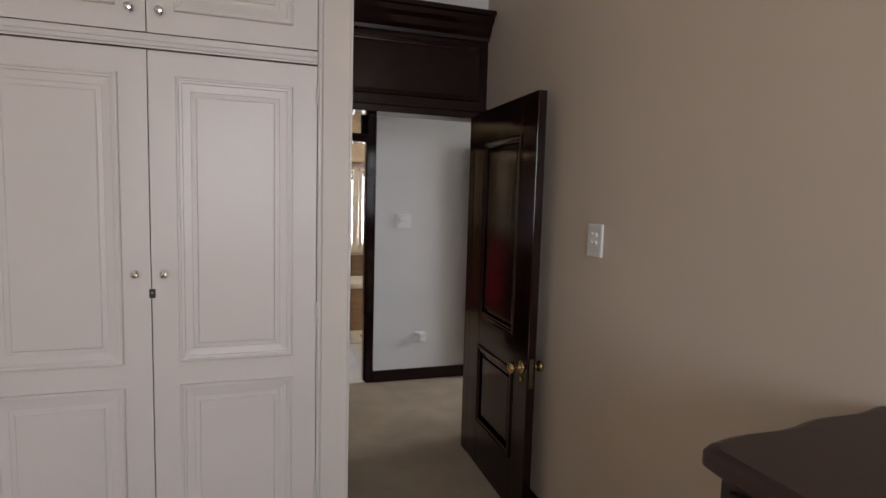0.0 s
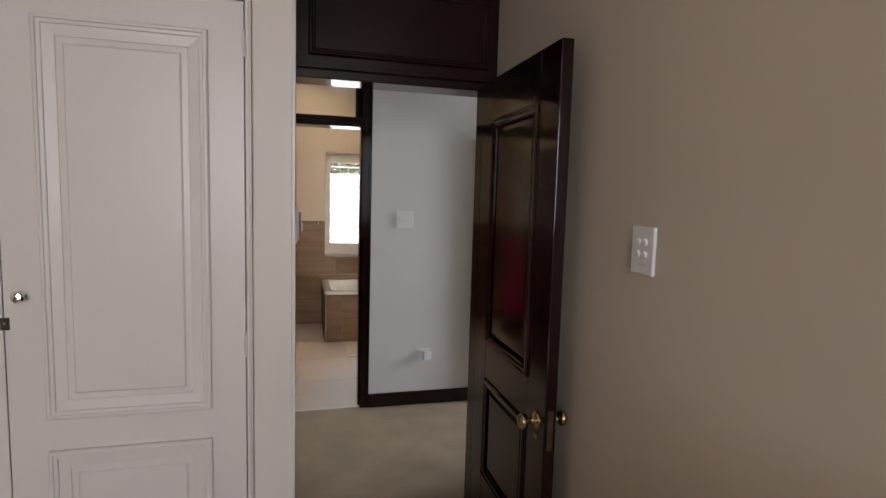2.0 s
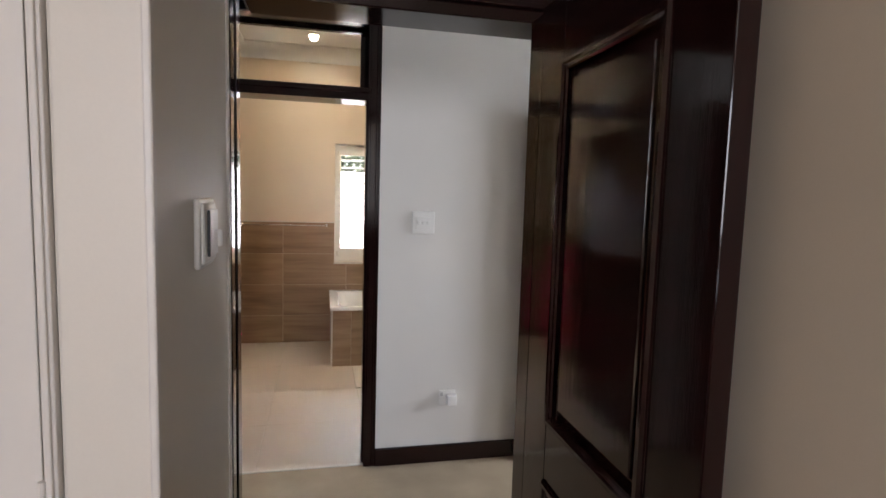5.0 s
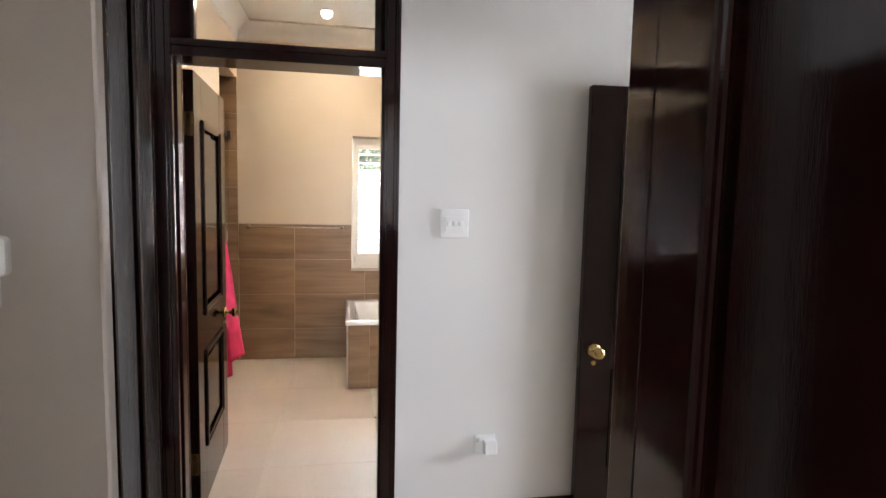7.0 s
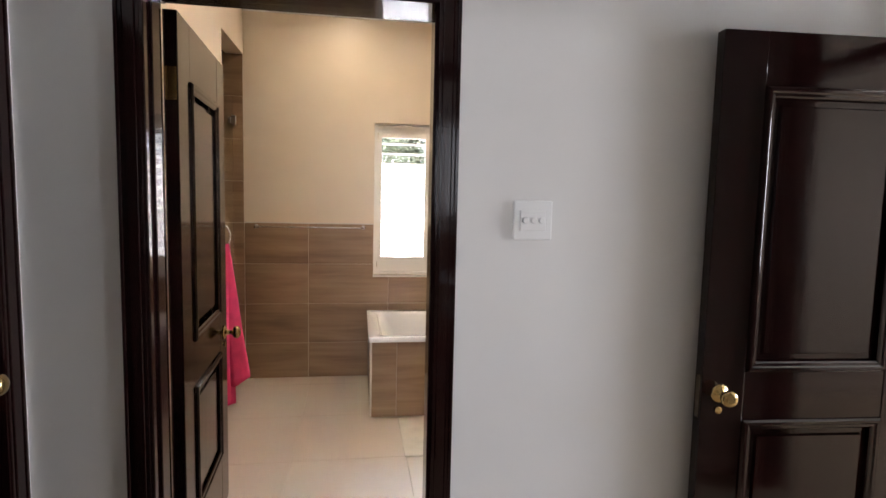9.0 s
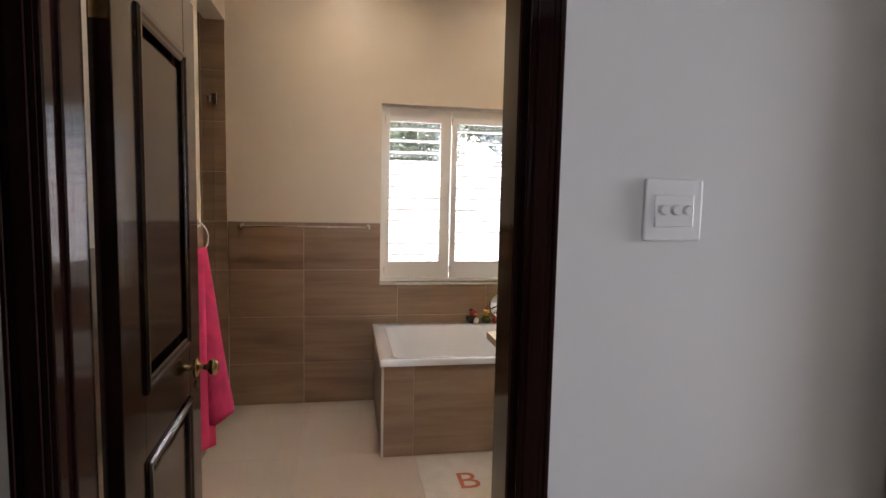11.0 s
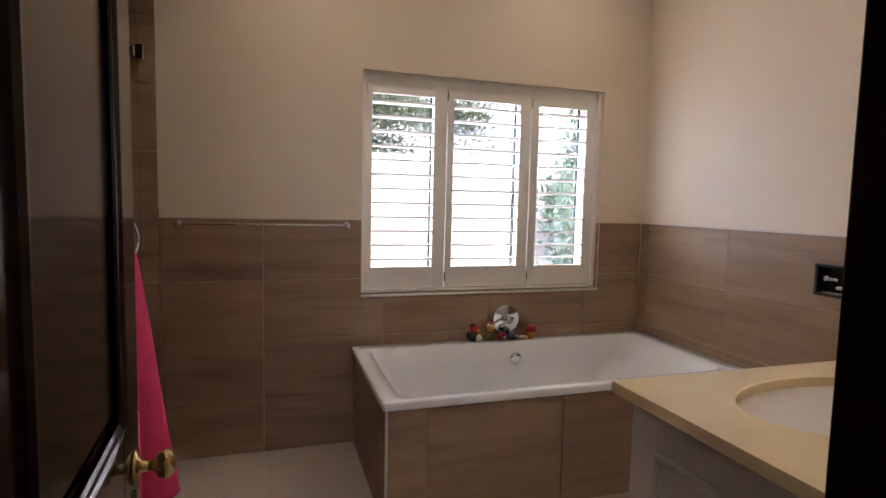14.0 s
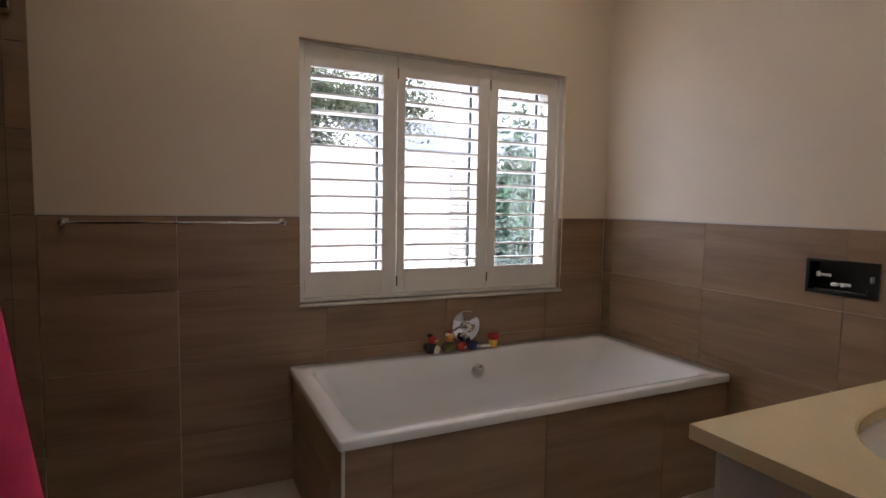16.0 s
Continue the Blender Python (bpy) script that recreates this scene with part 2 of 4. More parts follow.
def wall_mesh(axis, near, far, a0, a1, z0, z1, openings=()):
    """A wall slab whose thickness runs along axis from near to far, pierced by openings (a0, a1, z0, z1)."""
    cuts_a = sorted({a0, a1, *[min(max(v, a0), a1) for o in openings for v in o[:2]]})
    cuts_z = sorted({z0, z1, *[min(max(v, z0), z1) for o in openings for v in o[2:]]})
    full = {(i, j) for i in range(len(cuts_a) - 1) for j in range(len(cuts_z) - 1)
            if not any(o[0] < (cuts_a[i] + cuts_a[i + 1]) / 2 < o[1] and o[2] < (cuts_z[j] + cuts_z[j + 1]) / 2 < o[3] for o in openings)}
    bm, made = bmesh.new(), {}

    def corner(i, j, depth):
        key = (i, j, depth)
        if key not in made:
            a, z = cuts_a[i], cuts_z[j]
            made[key] = bm.verts.new((a, depth, z) if axis == "y" else (depth, a, z))
        return made[key]

    for i, j in full:
        for depth in (near, far):
            bm.faces.new([corner(*c, depth) for c in ((i, j), (i + 1, j), (i + 1, j + 1), (i, j + 1))])
        for (di, dj), (p, q) in {(-1, 0): ((i, j), (i, j + 1)), (1, 0): ((i + 1, j), (i + 1, j + 1)), (0, -1): ((i, j), (i + 1, j)), (0, 1): ((i, j + 1), (i + 1, j + 1))}.items():
            if (i + di, j + dj) not in full:
                bm.faces.new([corner(*p, near), corner(*q, near), corner(*q, far), corner(*p, far)])
    return bm


def structure(name, bm, mat, label, category="wall"):
    return solid(name, bm, mat, label, category, "structure")


def extrude_profile(profile, axis, start, end):
    """A moulding: profile points (out, up) swept straight. axis x: out is -y; axis y: out is +x; axis z: points are (x, y)."""
    bm, ends = bmesh.new(), []
    for s in (start, end):
        ends.append([bm.verts.new({"x": (s, -u, w), "y": (u, s, w), "z": (u, w, s)}[axis]) for u, w in profile])
    count = len(profile)
    for n in range(count):
        bm.faces.new((ends[0][n], ends[0][(n + 1) % count], ends[1][(n + 1) % count], ends[1][n]))
    bm.faces.new(ends[0])
    bm.faces.new(ends[1])
    return bm


# ---- the place: sizes ----
WARD_Y, NIB_X, EAST_X = 2.148, 0.581, 1.515
HALL_Y, BATH_S, BATH_N, BATH_W, BATH_E = 4.262, 4.446, 6.898, -0.033, 2.668
ROOM_H, BATH_H = 2.95, 2.86

# ---- floors and ceilings ----
structure("floor_carpet", box((-2.8, -3.4, -0.05), (5.6, HALL_Y + 0.02, 0.0)), CARPET, "short pile beige carpet of bedroom and hall", "floor")
structure("floor_bathroom", box((-1.2, HALL_Y + 0.02, -0.05), (BATH_E + 0.1, BATH_N + 0.1, -0.004)), GROUT, "pale grout bed of the bathroom floor", "floor")
structure("ceiling_bedroom", box((-2.8, -3.4, ROOM_H), (5.6, HALL_Y + 0.11, ROOM_H + 0.1)), CEILING, "plain white ceiling of bedroom and hall", "ceiling")
structure("ceiling_bathroom", box((-1.2, HALL_Y + 0.115, BATH_H), (BATH_E + 0.1, BATH_N + 0.2, BATH_H + 0.1)), CEILING, "plain white bathroom ceiling", "ceiling")

# ---- bedroom walls ----
structure("wall_bedroom_east", wall_mesh("x", EAST_X, EAST_X + 0.12, -3.3, 3.012, 0, ROOM_H), BEIGE, "plain beige painted bedroom wall")
structure("wall_bedroom_south", wall_mesh("y", -3.3, -3.18, -2.7, EAST_X, 0, ROOM_H, [(-0.8, 1.2, 1.15, 2.6)]), BEIGE, "beige bedroom wall with a window")
structure("wall_bedroom_west", wall_mesh("x", -2.72, -2.6, -3.18, 2.28, 0, ROOM_H), BEIGE, "plain beige painted bedroom wall")
structure("wall_bedroom_north", wall_mesh("y", WARD_Y, WARD_Y + 0.14, -2.6, -0.808, 0, ROOM_H), BEIGE, "beige wall beside the wardrobe")
structure("wall_nib", box((0.464, WARD_Y, 0), (NIB_X, 2.748, ROOM_H), 0.006), PALE_WALL, "narrow pale painted wall end between wardrobe and door")
structure("wall_over_wardrobe", box((-0.808, WARD_Y, 2.80), (0.464, WARD_Y + 0.1, ROOM_H)), BEIGE, "beige wall above the wardrobe")
structure("wall_over_door", wall_mesh("y", 3.015, 3.15, 0.47, EAST_X + 0.12, 2.03, ROOM_H), OFFWHITE, "painted wall above the bedroom door")
structure("corner_bead", box((NIB_X - 0.008, WARD_Y - 0.006, 0), (NIB_X + 0.004, WARD_Y + 0.012, ROOM_H), 0.003), WHITE, "white corner bead on the wall end", "trim")

structure("door_bead", box((NIB_X - 0.002, 2.728, 0), (NIB_X + 0.005, 2.749, 2.46), 0.002), WHITE, "thin white bead where the wall meets the dark door frame", "trim")

# ---- hall walls ----
DOOR_L, DOOR_R = 0.242, 1.036
structure("wall_hall_north", wall_mesh("y", HALL_Y, HALL_Y + 0.11, -0.225, 2.84, 0, ROOM_H, [(DOOR_L - 0.04, DOOR_R + 0.03, -1, 2.42)]), OFFWHITE, "off-white hall wall around the bathroom door")
structure("wall_hall_south_west", wall_mesh("y", 2.79, 2.916, -0.225, 0.466, 0, ROOM_H), OFFWHITE, "off-white hall wall behind the wardrobe")
structure("wall_hall_south_east", wall_mesh("y", 3.015, 3.15, EAST_X + 0.12, 2.72, 0, ROOM_H), OFFWHITE, "off-white hall wall")
structure("wall_hall_west", wall_mesh("x", -0.225, -0.105, 2.916, HALL_Y, 0, ROOM_H, [(3.30, 4.235, -1, 2.04)]), OFFWHITE, "off-white hall wall with a closed door")
# Opening raised out of view so side room light reaches the upper hall.
structure("wall_hall_east", wall_mesh("x", 2.72, 2.84, 1.9, HALL_Y, 0, ROOM_H, [(3.28, 4.20, -1, 2.40)]), OFFWHITE, "off-white hall wall with an open doorway, raised to pass light")
# Out of view; their dark colour only tones down what the hall door mirrors.
structure("wall_side_room_south", wall_mesh("y", 1.8, 1.92, 2.84, 5.6, 0, ROOM_H), SIDE_WALL, "unseen side room wall, darkened to dim reflections")
structure("wall_side_room_north", wall_mesh("y", HALL_Y, HALL_Y + 0.11, 2.84, 5.6, 0, ROOM_H), SIDE_WALL, "unseen side room wall, darkened to dim reflections")
structure("wall_side_room_east", wall_mesh("x", 5.44, 5.6, 1.92, HALL_Y, 0, ROOM_H, [(2.9, 4.15, 0.8, 2.2)]), SIDE_WALL, "unseen side room wall with a window, darkened to dim reflections")

# ---- bathroom walls ----
WIN_L, WIN_R, WIN_B, WIN_T = 0.924, 2.362, 0.806, 1.974
structure("wall_bathroom_south", wall_mesh("y", HALL_Y + 0.112, BATH_S, -1.1, BATH_E + 0.12, 0, BATH_H, [(DOOR_L - 0.04, DOOR_R + 0.03, -1, 2.42)]), CREAM, "cream bathroom wall with the door opening")
structure("wall_bathroom_north", wall_mesh("y", BATH_N, BATH_N + 0.24, -1.1, BATH_E + 0.12, 0, BATH_H, [(WIN_L, WIN_R, WIN_B, WIN_T)]), CREAM, "cream bathroom wall with the shuttered window")
structure("wall_bathroom_east", wall_mesh("x", BATH_E, BATH_E + 0.12, BATH_S, BATH_N, 0, BATH_H, [(5.49, 5.736, 0.949, 1.080)]), CREAM, "cream bathroom wall above brown tiles")
structure("wall_bathroom_west", wall_mesh("x", BATH_W - 0.12, BATH_W, BATH_S, BATH_N, 0, BATH_H, [(6.25, 7.5, -1, 2.42)]), CREAM, "cream bathroom wall with the shower opening")
structure("wall_shower_west", wall_mesh("x", -1.1, -1.0, BATH_S, BATH_N, 0, BATH_H), TILE_Y, "brown tiled shower wall")
structure("wall_shower_south", wall_mesh("y", 5.6, 5.7, -1.0, BATH_W - 0.12, 0, BATH_H), TILE_X, "brown tiled shower wall")

# ---- skirtings and cornice ----
structure("skirting_hall", box((1.094, HALL_Y - 0.018, 0), (2.72, HALL_Y, 0.10), 0.005), DARKRAIL, "dark wooden skirting board along the hall", "skirting")
structure("skirting_bedroom", box((EAST_X - 0.018, -3.18, 0), (EAST_X, 2.98, 0.10), 0.005), DARKWOOD, "dark wooden skirting board along the bedroom", "skirting")
CORNICE = [(0.0, 0.0), (0.0, 0.13), (0.13, 0.13)] + [(0.13 - 0.118 * math.sin(math.pi / 2 * n / 12), 0.118 * math.cos(math.pi / 2 * n / 12)) for n in range(13)]
for name, axis, ends, base in (("cornice_north", "x", (BATH_W, BATH_E), (0, BATH_N, BATH_H - 0.13)), ("cornice_west", "y", (BATH_S, BATH_N), (BATH_W, 0, BATH_H - 0.13))):
    bm = extrude_profile(CORNICE, axis, *ends)
    bmesh.ops.translate(bm, verts=bm.verts, vec=base)
    structure(name, bm, CEILING, "white plaster cornice under the bathroom ceiling", "cornice")
bm = extrude_profile([(-u, w) for u, w in CORNICE], "y", BATH_S, BATH_N)
bmesh.ops.translate(bm, verts=bm.verts, vec=(BATH_E, 0, BATH_H - 0.13))
structure("cornice_east", bm, CEILING, "white plaster cornice under the bathroom ceiling", "cornice")


# ---- doors ----
def ring_frame(x0, x1, z0, z1, y, width, depth, sloped=False):
    """A mitred moulding round a rectangle in the plane y, standing out towards -y, stepped in profile."""
    profile = [(0, 0.0), (0, depth * 0.45), (width * 0.2, depth), (width * 0.45, depth * 0.95), (width * 0.6, depth * 0.5), (width * 0.85, depth * 0.4), (width, 0.0)]
    if sloped:
        profile = [(0, 0.0), (0, depth * 0.8), (width * 0.08, depth), (width * 0.20, depth), (width * 0.24, depth * 0.75), (width * 0.40, depth * 0.70), (width * 0.44, depth * 0.42), (width * 0.96, depth * 0.22), (width, 0.0)]
    bm, loops = bmesh.new(), []
    for inset, out in profile:
        loops.append([bm.verts.new(p) for p in ((x0 + inset, y - out, z0 + inset), (x1 - inset, y - out, z0 + inset), (x1 - inset, y - out, z1 - inset), (x0 + inset, y - out, z1 - inset))])
    for one, two in zip(loops, loops[1:]):
        for n in range(4):
            bm.faces.new((one[n], one[(n + 1) % 4], two[(n + 1) % 4], two[n]))
    return bm


def raised_panel(x0, x1, z0, z1, y, lift, slope):
    """A fielded panel: a sloped border up to a raised flat field, towards -y."""
    bm = bmesh.new()
    loops = [[bm.verts.new(p) for p in ((x0 + i, y - o, z0 + i), (x1 - i, y - o, z0 + i), (x1 - i, y - o, z1 - i), (x0 + i, y - o, z1 - i))] for i, o in ((0, 0), (slope, 0.001), (slope + 0.005, lift))]
    for one, two in zip(loops, loops[1:]):
        for n in range(4):
            bm.faces.new((one[n], one[(n + 1) % 4], two[(n + 1) % 4], two[n]))
    bm.faces.new(loops[-1])
    return bm


KNOB = [(0.031, 0.0), (0.031, 0.004), (0.024, 0.008), (0.011, 0.012), (0.009, 0.028), (0.013, 0.036), (0.024, 0.042), (0.0275, 0.052), (0.0275, 0.056), (0.026, 0.060), (0.018, 0.067), (0.008, 0.070)]


def panel_door(label, width, height, knob_z, stile=0.125, drop=0.0, head=0.165):
    """A two panel door leaf; the hinge edge on z at x = 0, the leaf towards +x, faces at y = 0 and 0.042."""
    leaf = thing("panelled_door", label, "door")
    t, top, lock0, lock1, low = 0.042, height - head, 0.745 - drop, 0.905 - drop, 0.265
    part("stile", box((0, 0, 0.008), (stile, t, height), 0.003), DARKWOOD, leaf)
    part("stile", box((width - stile, 0, 0.008), (width, t, height), 0.003), DARKWOOD, leaf)
    for z0, z1 in ((0.008, low), (lock0, lock1), (top, height)):
        part("rail", box((stile, 0.0005, z0), (width - stile, t - 0.0005, z1), 0.002), DARKRAIL, leaf)
    for z0, z1 in ((low, lock0), (lock1, top)):
        panel = part("panel", box((stile - 0.005, t * 0.36, z0 - 0.005), (width - stile + 0.005, t * 0.64, z1 + 0.005)), DARKWOOD, leaf)
        for side in (0, 1):
            moulding = ring_frame(stile, width - stile, z0, z1, 0.0, 0.034, 0.010)
            field = raised_panel(stile + 0.032, width - stile - 0.032, z0 + 0.032, z1 - 0.032, 0.0155, 0.011, 0.024)
            for bm in (moulding, field):
                if side:
                    bmesh.ops.scale(bm, verts=bm.verts, vec=(1, -1, 1))
                    bmesh.ops.translate(bm, verts=bm.verts, vec=(0, t, 0))
            # the moulding dips from the stile face down to the panel
            part("moulding", moulding, DARKRAIL, panel)
            part("panel_field", field, DARKWOOD, panel)
    for side in (-1, 1):
        bm = lathe([(r, side * h) for r, h in KNOB], "y", (width - 0.062, 0 if side < 0 else t, knob_z), 24)
        knob = part("door_knob", bm, BRASS, leaf, "round brass door knob", True)
        part("keyhole_cover", lathe([(0.012, 0), (0.012, side * 0.004), (0.007, side * 0.006)], "y", (width - 0.06, 0 if side < 0 else t, knob_z - 0.055), 14), BRASS, leaf, "small brass keyhole cover")
    part("latch_plate", box((width - 0.001, 0.011, knob_z - 0.085), (width + 0.0015, 0.031, knob_z + 0.055), 0.0005), LATCH, leaf, "worn brass latch plate")
    for z in (0.25, height - 0.22):
        part("hinge", boxes(((-0.0015, 0.004, z - 0.05), (0.0005, 0.038, z + 0.05))), BRASS, leaf, "brass butt hinge")
    return leaf


bedroom_door = panel_door("dark varnished two-panel bedroom door, standing open", 0.787, 2.028, 0.755, 0.158, 0.028, 0.176)
bedroom_door.matrix_basis = pose(1.408, 2.872, 0.002, 0, 0, -91)
bath_door = panel_door("dark varnished two-panel bathroom door, standing open", 0.742, 1.955, 0.79, 0.148, 0.018, 0.186)
bath_door.matrix_basis = pose(0.2515, 4.452, 0.006, 0, 0, 92.8)
hall_door = panel_door("dark varnished two-panel door folded back against the hall", 0.78, 1.94, 0.80, 0.145, 0.035)
hall_door.matrix_basis = pose(2.678, 4.185, 0.002, 0, 0, 176.5)
west_door = panel_door("dark varnished two-panel door, closed, in the hall", 0.825, 1.98, 0.92)
west_door.matrix_basis = pose(-0.130, 3.340, 0.002, 0, 0, 90)


def architrave(along, u0, u1, top, face, out, width=0.065):
    """Legs and head of a stepped door surround on the wall face, as three pieces."""
    pieces = []
    steps = [(0.0, 0.005), (0.012, 0.009), (width - 0.022, 0.006), (width - 0.010, 0.010)]
    for kind in ("left", "right", "head"):
        bm = bmesh.new()
        for n, (start, thick) in enumerate(steps):
            stop = steps[n + 1][0] if n < 3 else width
            if kind == "head":
                lo, hi = (u0 - width, u1 + width), (top + start, top + stop)
            else:
                lo, hi = ((u0 - stop, u0 - start) if kind == "left" else (u1 + start, u1 + stop)), (0, top)
            a, b = sorted((face, face + out * thick))
            if along == "x":
                add_box(bm, (lo[0], a, hi[0]), (lo[1], b, hi[1]), 0.002, 1)
            else:
                add_box(bm, (a, lo[0], hi[0]), (b, lo[1], hi[1]), 0.002, 1)
        pieces.append(bm)
    return pieces


# bathroom door frame with the glazed transom
bath_frame = thing("door_frame", "dark varnished door frame with a glazed transom above", "door frame", (0.66, 4.38, 0))
shift = Matrix.Translation((-0.66, -4.38, 0))
def framed(name, bm, mat, label="", smooth=False, parent=None):
    bmesh.ops.transform(bm, matrix=shift, verts=bm.verts)
    return part(name, bm, mat, parent or bath_frame, label, smooth)

for bm in architrave("x", DOOR_L - 0.028, DOOR_R - 0.006, 2.40, HALL_Y, -1):
    framed("architrave", bm, DARKWOOD)
framed("jamb", boxes(((DOOR_L - 0.038, HALL_Y - 0.004, 0), (DOOR_L - 0.018, 4.400, 1.972)), ((DOOR_L - 0.038, HALL_Y - 0.004, 1.972), (DOOR_L - 0.018, BATH_S + 0.002, 2.40)), ((DOOR_L - 0.020, 4.30, 0), (DOOR_L - 0.010, 4.36, 1.972)), bevel=0.003), DARKWOOD)
framed("jamb", boxes(((DOOR_R - 0.002, HALL_Y - 0.004, 0), (DOOR_R + 0.028, BATH_S + 0.002, 2.40)), ((DOOR_R - 0.014, 4.30, 0), (DOOR_R, 4.38, 2.0)), bevel=0.003), DARKWOOD)
framed("head", box((DOOR_L - 0.038, HALL_Y - 0.003, 2.36), (DOOR_R + 0.028, BATH_S + 0.002, 2.415), 0.003), DARKRAIL)
framed("transom_bar", boxes(((DOOR_L - 0.018, HALL_Y - 0.002, 1.972), (DOOR_R - 0.002, 4.44, 2.038)), ((DOOR_L - 0.018, HALL_Y - 0.012, 2.008), (DOOR_R - 0.002, HALL_Y + 0.02, 2.034)), bevel=0.004), DARKRAIL)
framed("transom_stop", boxes(((DOOR_L - 0.018, 4.40, 2.038), (DOOR_L + 0.03, 4.44, 2.36)), ((DOOR_R - 0.04, 4.40, 2.038), (DOOR_R - 0.002, 4.44, 2.36)), ((DOOR_L + 0.03, 4.401, 2.038), (DOOR_R - 0.04, 4.439, 2.055)), ((DOOR_L + 0.03, 4.401, 2.343), (DOOR_R - 0.04, 4.439, 2.36))), DARKRAIL)
pane = framed("transom_pane", box((DOOR_L + 0.02, 4.423, 2.045), (DOOR_R - 0.02, 4.427, 2.355)), GLASS, "clear glass transom pane")
pane.visible_shadow = False
structure("threshold", box((DOOR_L, HALL_Y + 0.012, 0.0), (DOOR_R, HALL_Y + 0.034, 0.006), 0.002), TRIM, "thin pale metal threshold strip", "threshold")

# bedroom door surround with its panelled overdoor and cornice
portal = thing("door_surround", "dark wooden bedroom door surround with panelled overdoor", "door frame", (1.05, 3.0, 0))
shift = Matrix.Translation((-1.05, -3.0, 0))
framed("jamb", boxes(((0.468, 2.750, 0), (NIB_X, 2.914, 2.46)), ((NIB_X - 0.002, 2.756, 0), (NIB_X + 0.006, 2.81, 2.03)), ((NIB_X - 0.002, 2.85, 0), (NIB_X + 0.006, 2.91, 2.03)), ((0.468, 2.914, 2.03), (NIB_X, 3.15, 2.46)), bevel=0.004), DARKWOOD, parent=portal)
framed("jamb", box((1.412, 2.880, 0), (EAST_X, 2.975, 2.022), 0.004), DARKWOOD, parent=portal)
framed("lintel", boxes(((NIB_X + 0.001, 2.985, 2.022), (EAST_X, 3.154, 2.075)), ((NIB_X + 0.001, 2.97, 2.06), (EAST_X, 3.01, 2.08)), bevel=0.004), DARKRAIL, parent=portal)
board = framed("overdoor_board", box((NIB_X, 2.99, 2.075), (EAST_X, 3.014, 2.47), 0.002), DARKRAIL, parent=portal)
framed("overdoor_moulding", ring_frame(0.64, EAST_X - 0.05, 2.12, 2.44, 2.99, 0.03, 0.012), DARKRAIL, parent=board)
bm = extrude_profile([(0, 0), (0.02, 0), (0.024, 0.02), (0.045, 0.04), (0.06, 0.075), (0.085, 0.095), (0.095, 0.12), (0.115, 0.125), (0.115, 0.15), (0, 0.15)], "x", NIB_X, EAST_X - 0.002)
bmesh.ops.translate(bm, verts=bm.verts, vec=(0, 2.99, 2.47))
framed("cornice", bm, DARKRAIL, parent=portal)

# other hall door frames
for name, x, out, y0, y1, top in (("west_door_frame", -0.105, 1, 3.328, 4.178, 2.0), ("east_door_frame", 2.72, -1, 3.32, 4.16, 2.36)):
    surround = thing("door_frame", "dark varnished door frame in the hall wall", "door frame", (x, (y0 + y1) / 2, 0))
    shift = Matrix.Translation((-x, -(y0 + y1) / 2, 0))
    for bm in architrave("y", y0, y1, top, x, out):
        framed("architrave", bm, DARKWOOD, parent=surround)
    a, b = sorted((x + out * 0.002, x - out * 0.122))
    framed("jamb", box((a, y0 - 0.038, 0), (b, y0 + 0.008 if out > 0 else y0, top), 0.003), DARKWOOD, parent=surround)
    framed("jamb", box((a, y1 - 0.005, 0), (b, y1 + 0.036, top), 0.003), DARKWOOD, parent=surround)
    framed("head", box((a, y0 - 0.038, top), (b, y1 + 0.036, top + 0.04), 0.003), DARKRAIL, parent=surround)
    # East transom is unseen, added to let lamp light in above the doorway.
    if out < 0:
        framed("transom_bar", box((a + 0.001, y0, 1.985), (b - 0.001, y1 - 0.005, 2.045), 0.003), DARKRAIL, parent=surround)
        pane = framed("transom_pane", box(((a + b) / 2 - 0.002, y0, 2.045), ((a + b) / 2 + 0.002, y1 - 0.005, top)), GLASS, "clear glass transom pane", parent=surround)
        pane.visible_shadow = False


# ---- wardrobe ----
wardrobe = thing("wardrobe", "white painted built-in wardrobe with panelled doors and top cupboards", "wardrobe", (-0.173, WARD_Y, 0))
shift = Matrix.Translation((0.14, -WARD_Y, 0))


def fitted(name, bm, mat, parent=wardrobe, label="", smooth=False):
    bmesh.ops.transform(bm, matrix=shift, verts=bm.verts)
    return part(name, bm, mat, parent, label, smooth)


fitted("body", boxes(((-0.775, WARD_Y + 0.060, 0.08), (0.496, WARD_Y + 0.078, 2.80)), ((-0.775, WARD_Y + 0.0125, 0.0), (-0.755, 2.73, 2.80)), ((0.481, WARD_Y + 0.0125, 0.0), (0.496, 2.73, 2.80)), ((-0.755, WARD_Y + 0.0125, 2.78), (0.481, 2.73, 2.80))), WHITE)
fitted("side_stile", boxes(((0.480, WARD_Y - 0.010, 0), (0.4965, WARD_Y + 0.012, 2.80)), ((0.484, WARD_Y - 0.016, 0), (0.492, WARD_Y - 0.009, 2.80)), bevel=0.002), WHITE)
fitted("side_stile", box((-0.775, WARD_Y - 0.010, 0), (-0.737, WARD_Y + 0.012, 2.80), 0.002), WHITE)
rail = fitted("middle_rail", box((-0.737, WARD_Y - 0.008, 2.052), (0.478, WARD_Y + 0.012, 2.104), 0.002), WHITE)
fitted("bead", box((-0.737, WARD_Y - 0.016, 2.060), (0.478, WARD_Y - 0.006, 2.072), 0.002), WHITE, rail)
fitted("bead", box((-0.737, WARD_Y - 0.013, 2.078), (0.478, WARD_Y - 0.006, 2.090), 0.002), WHITE, rail)
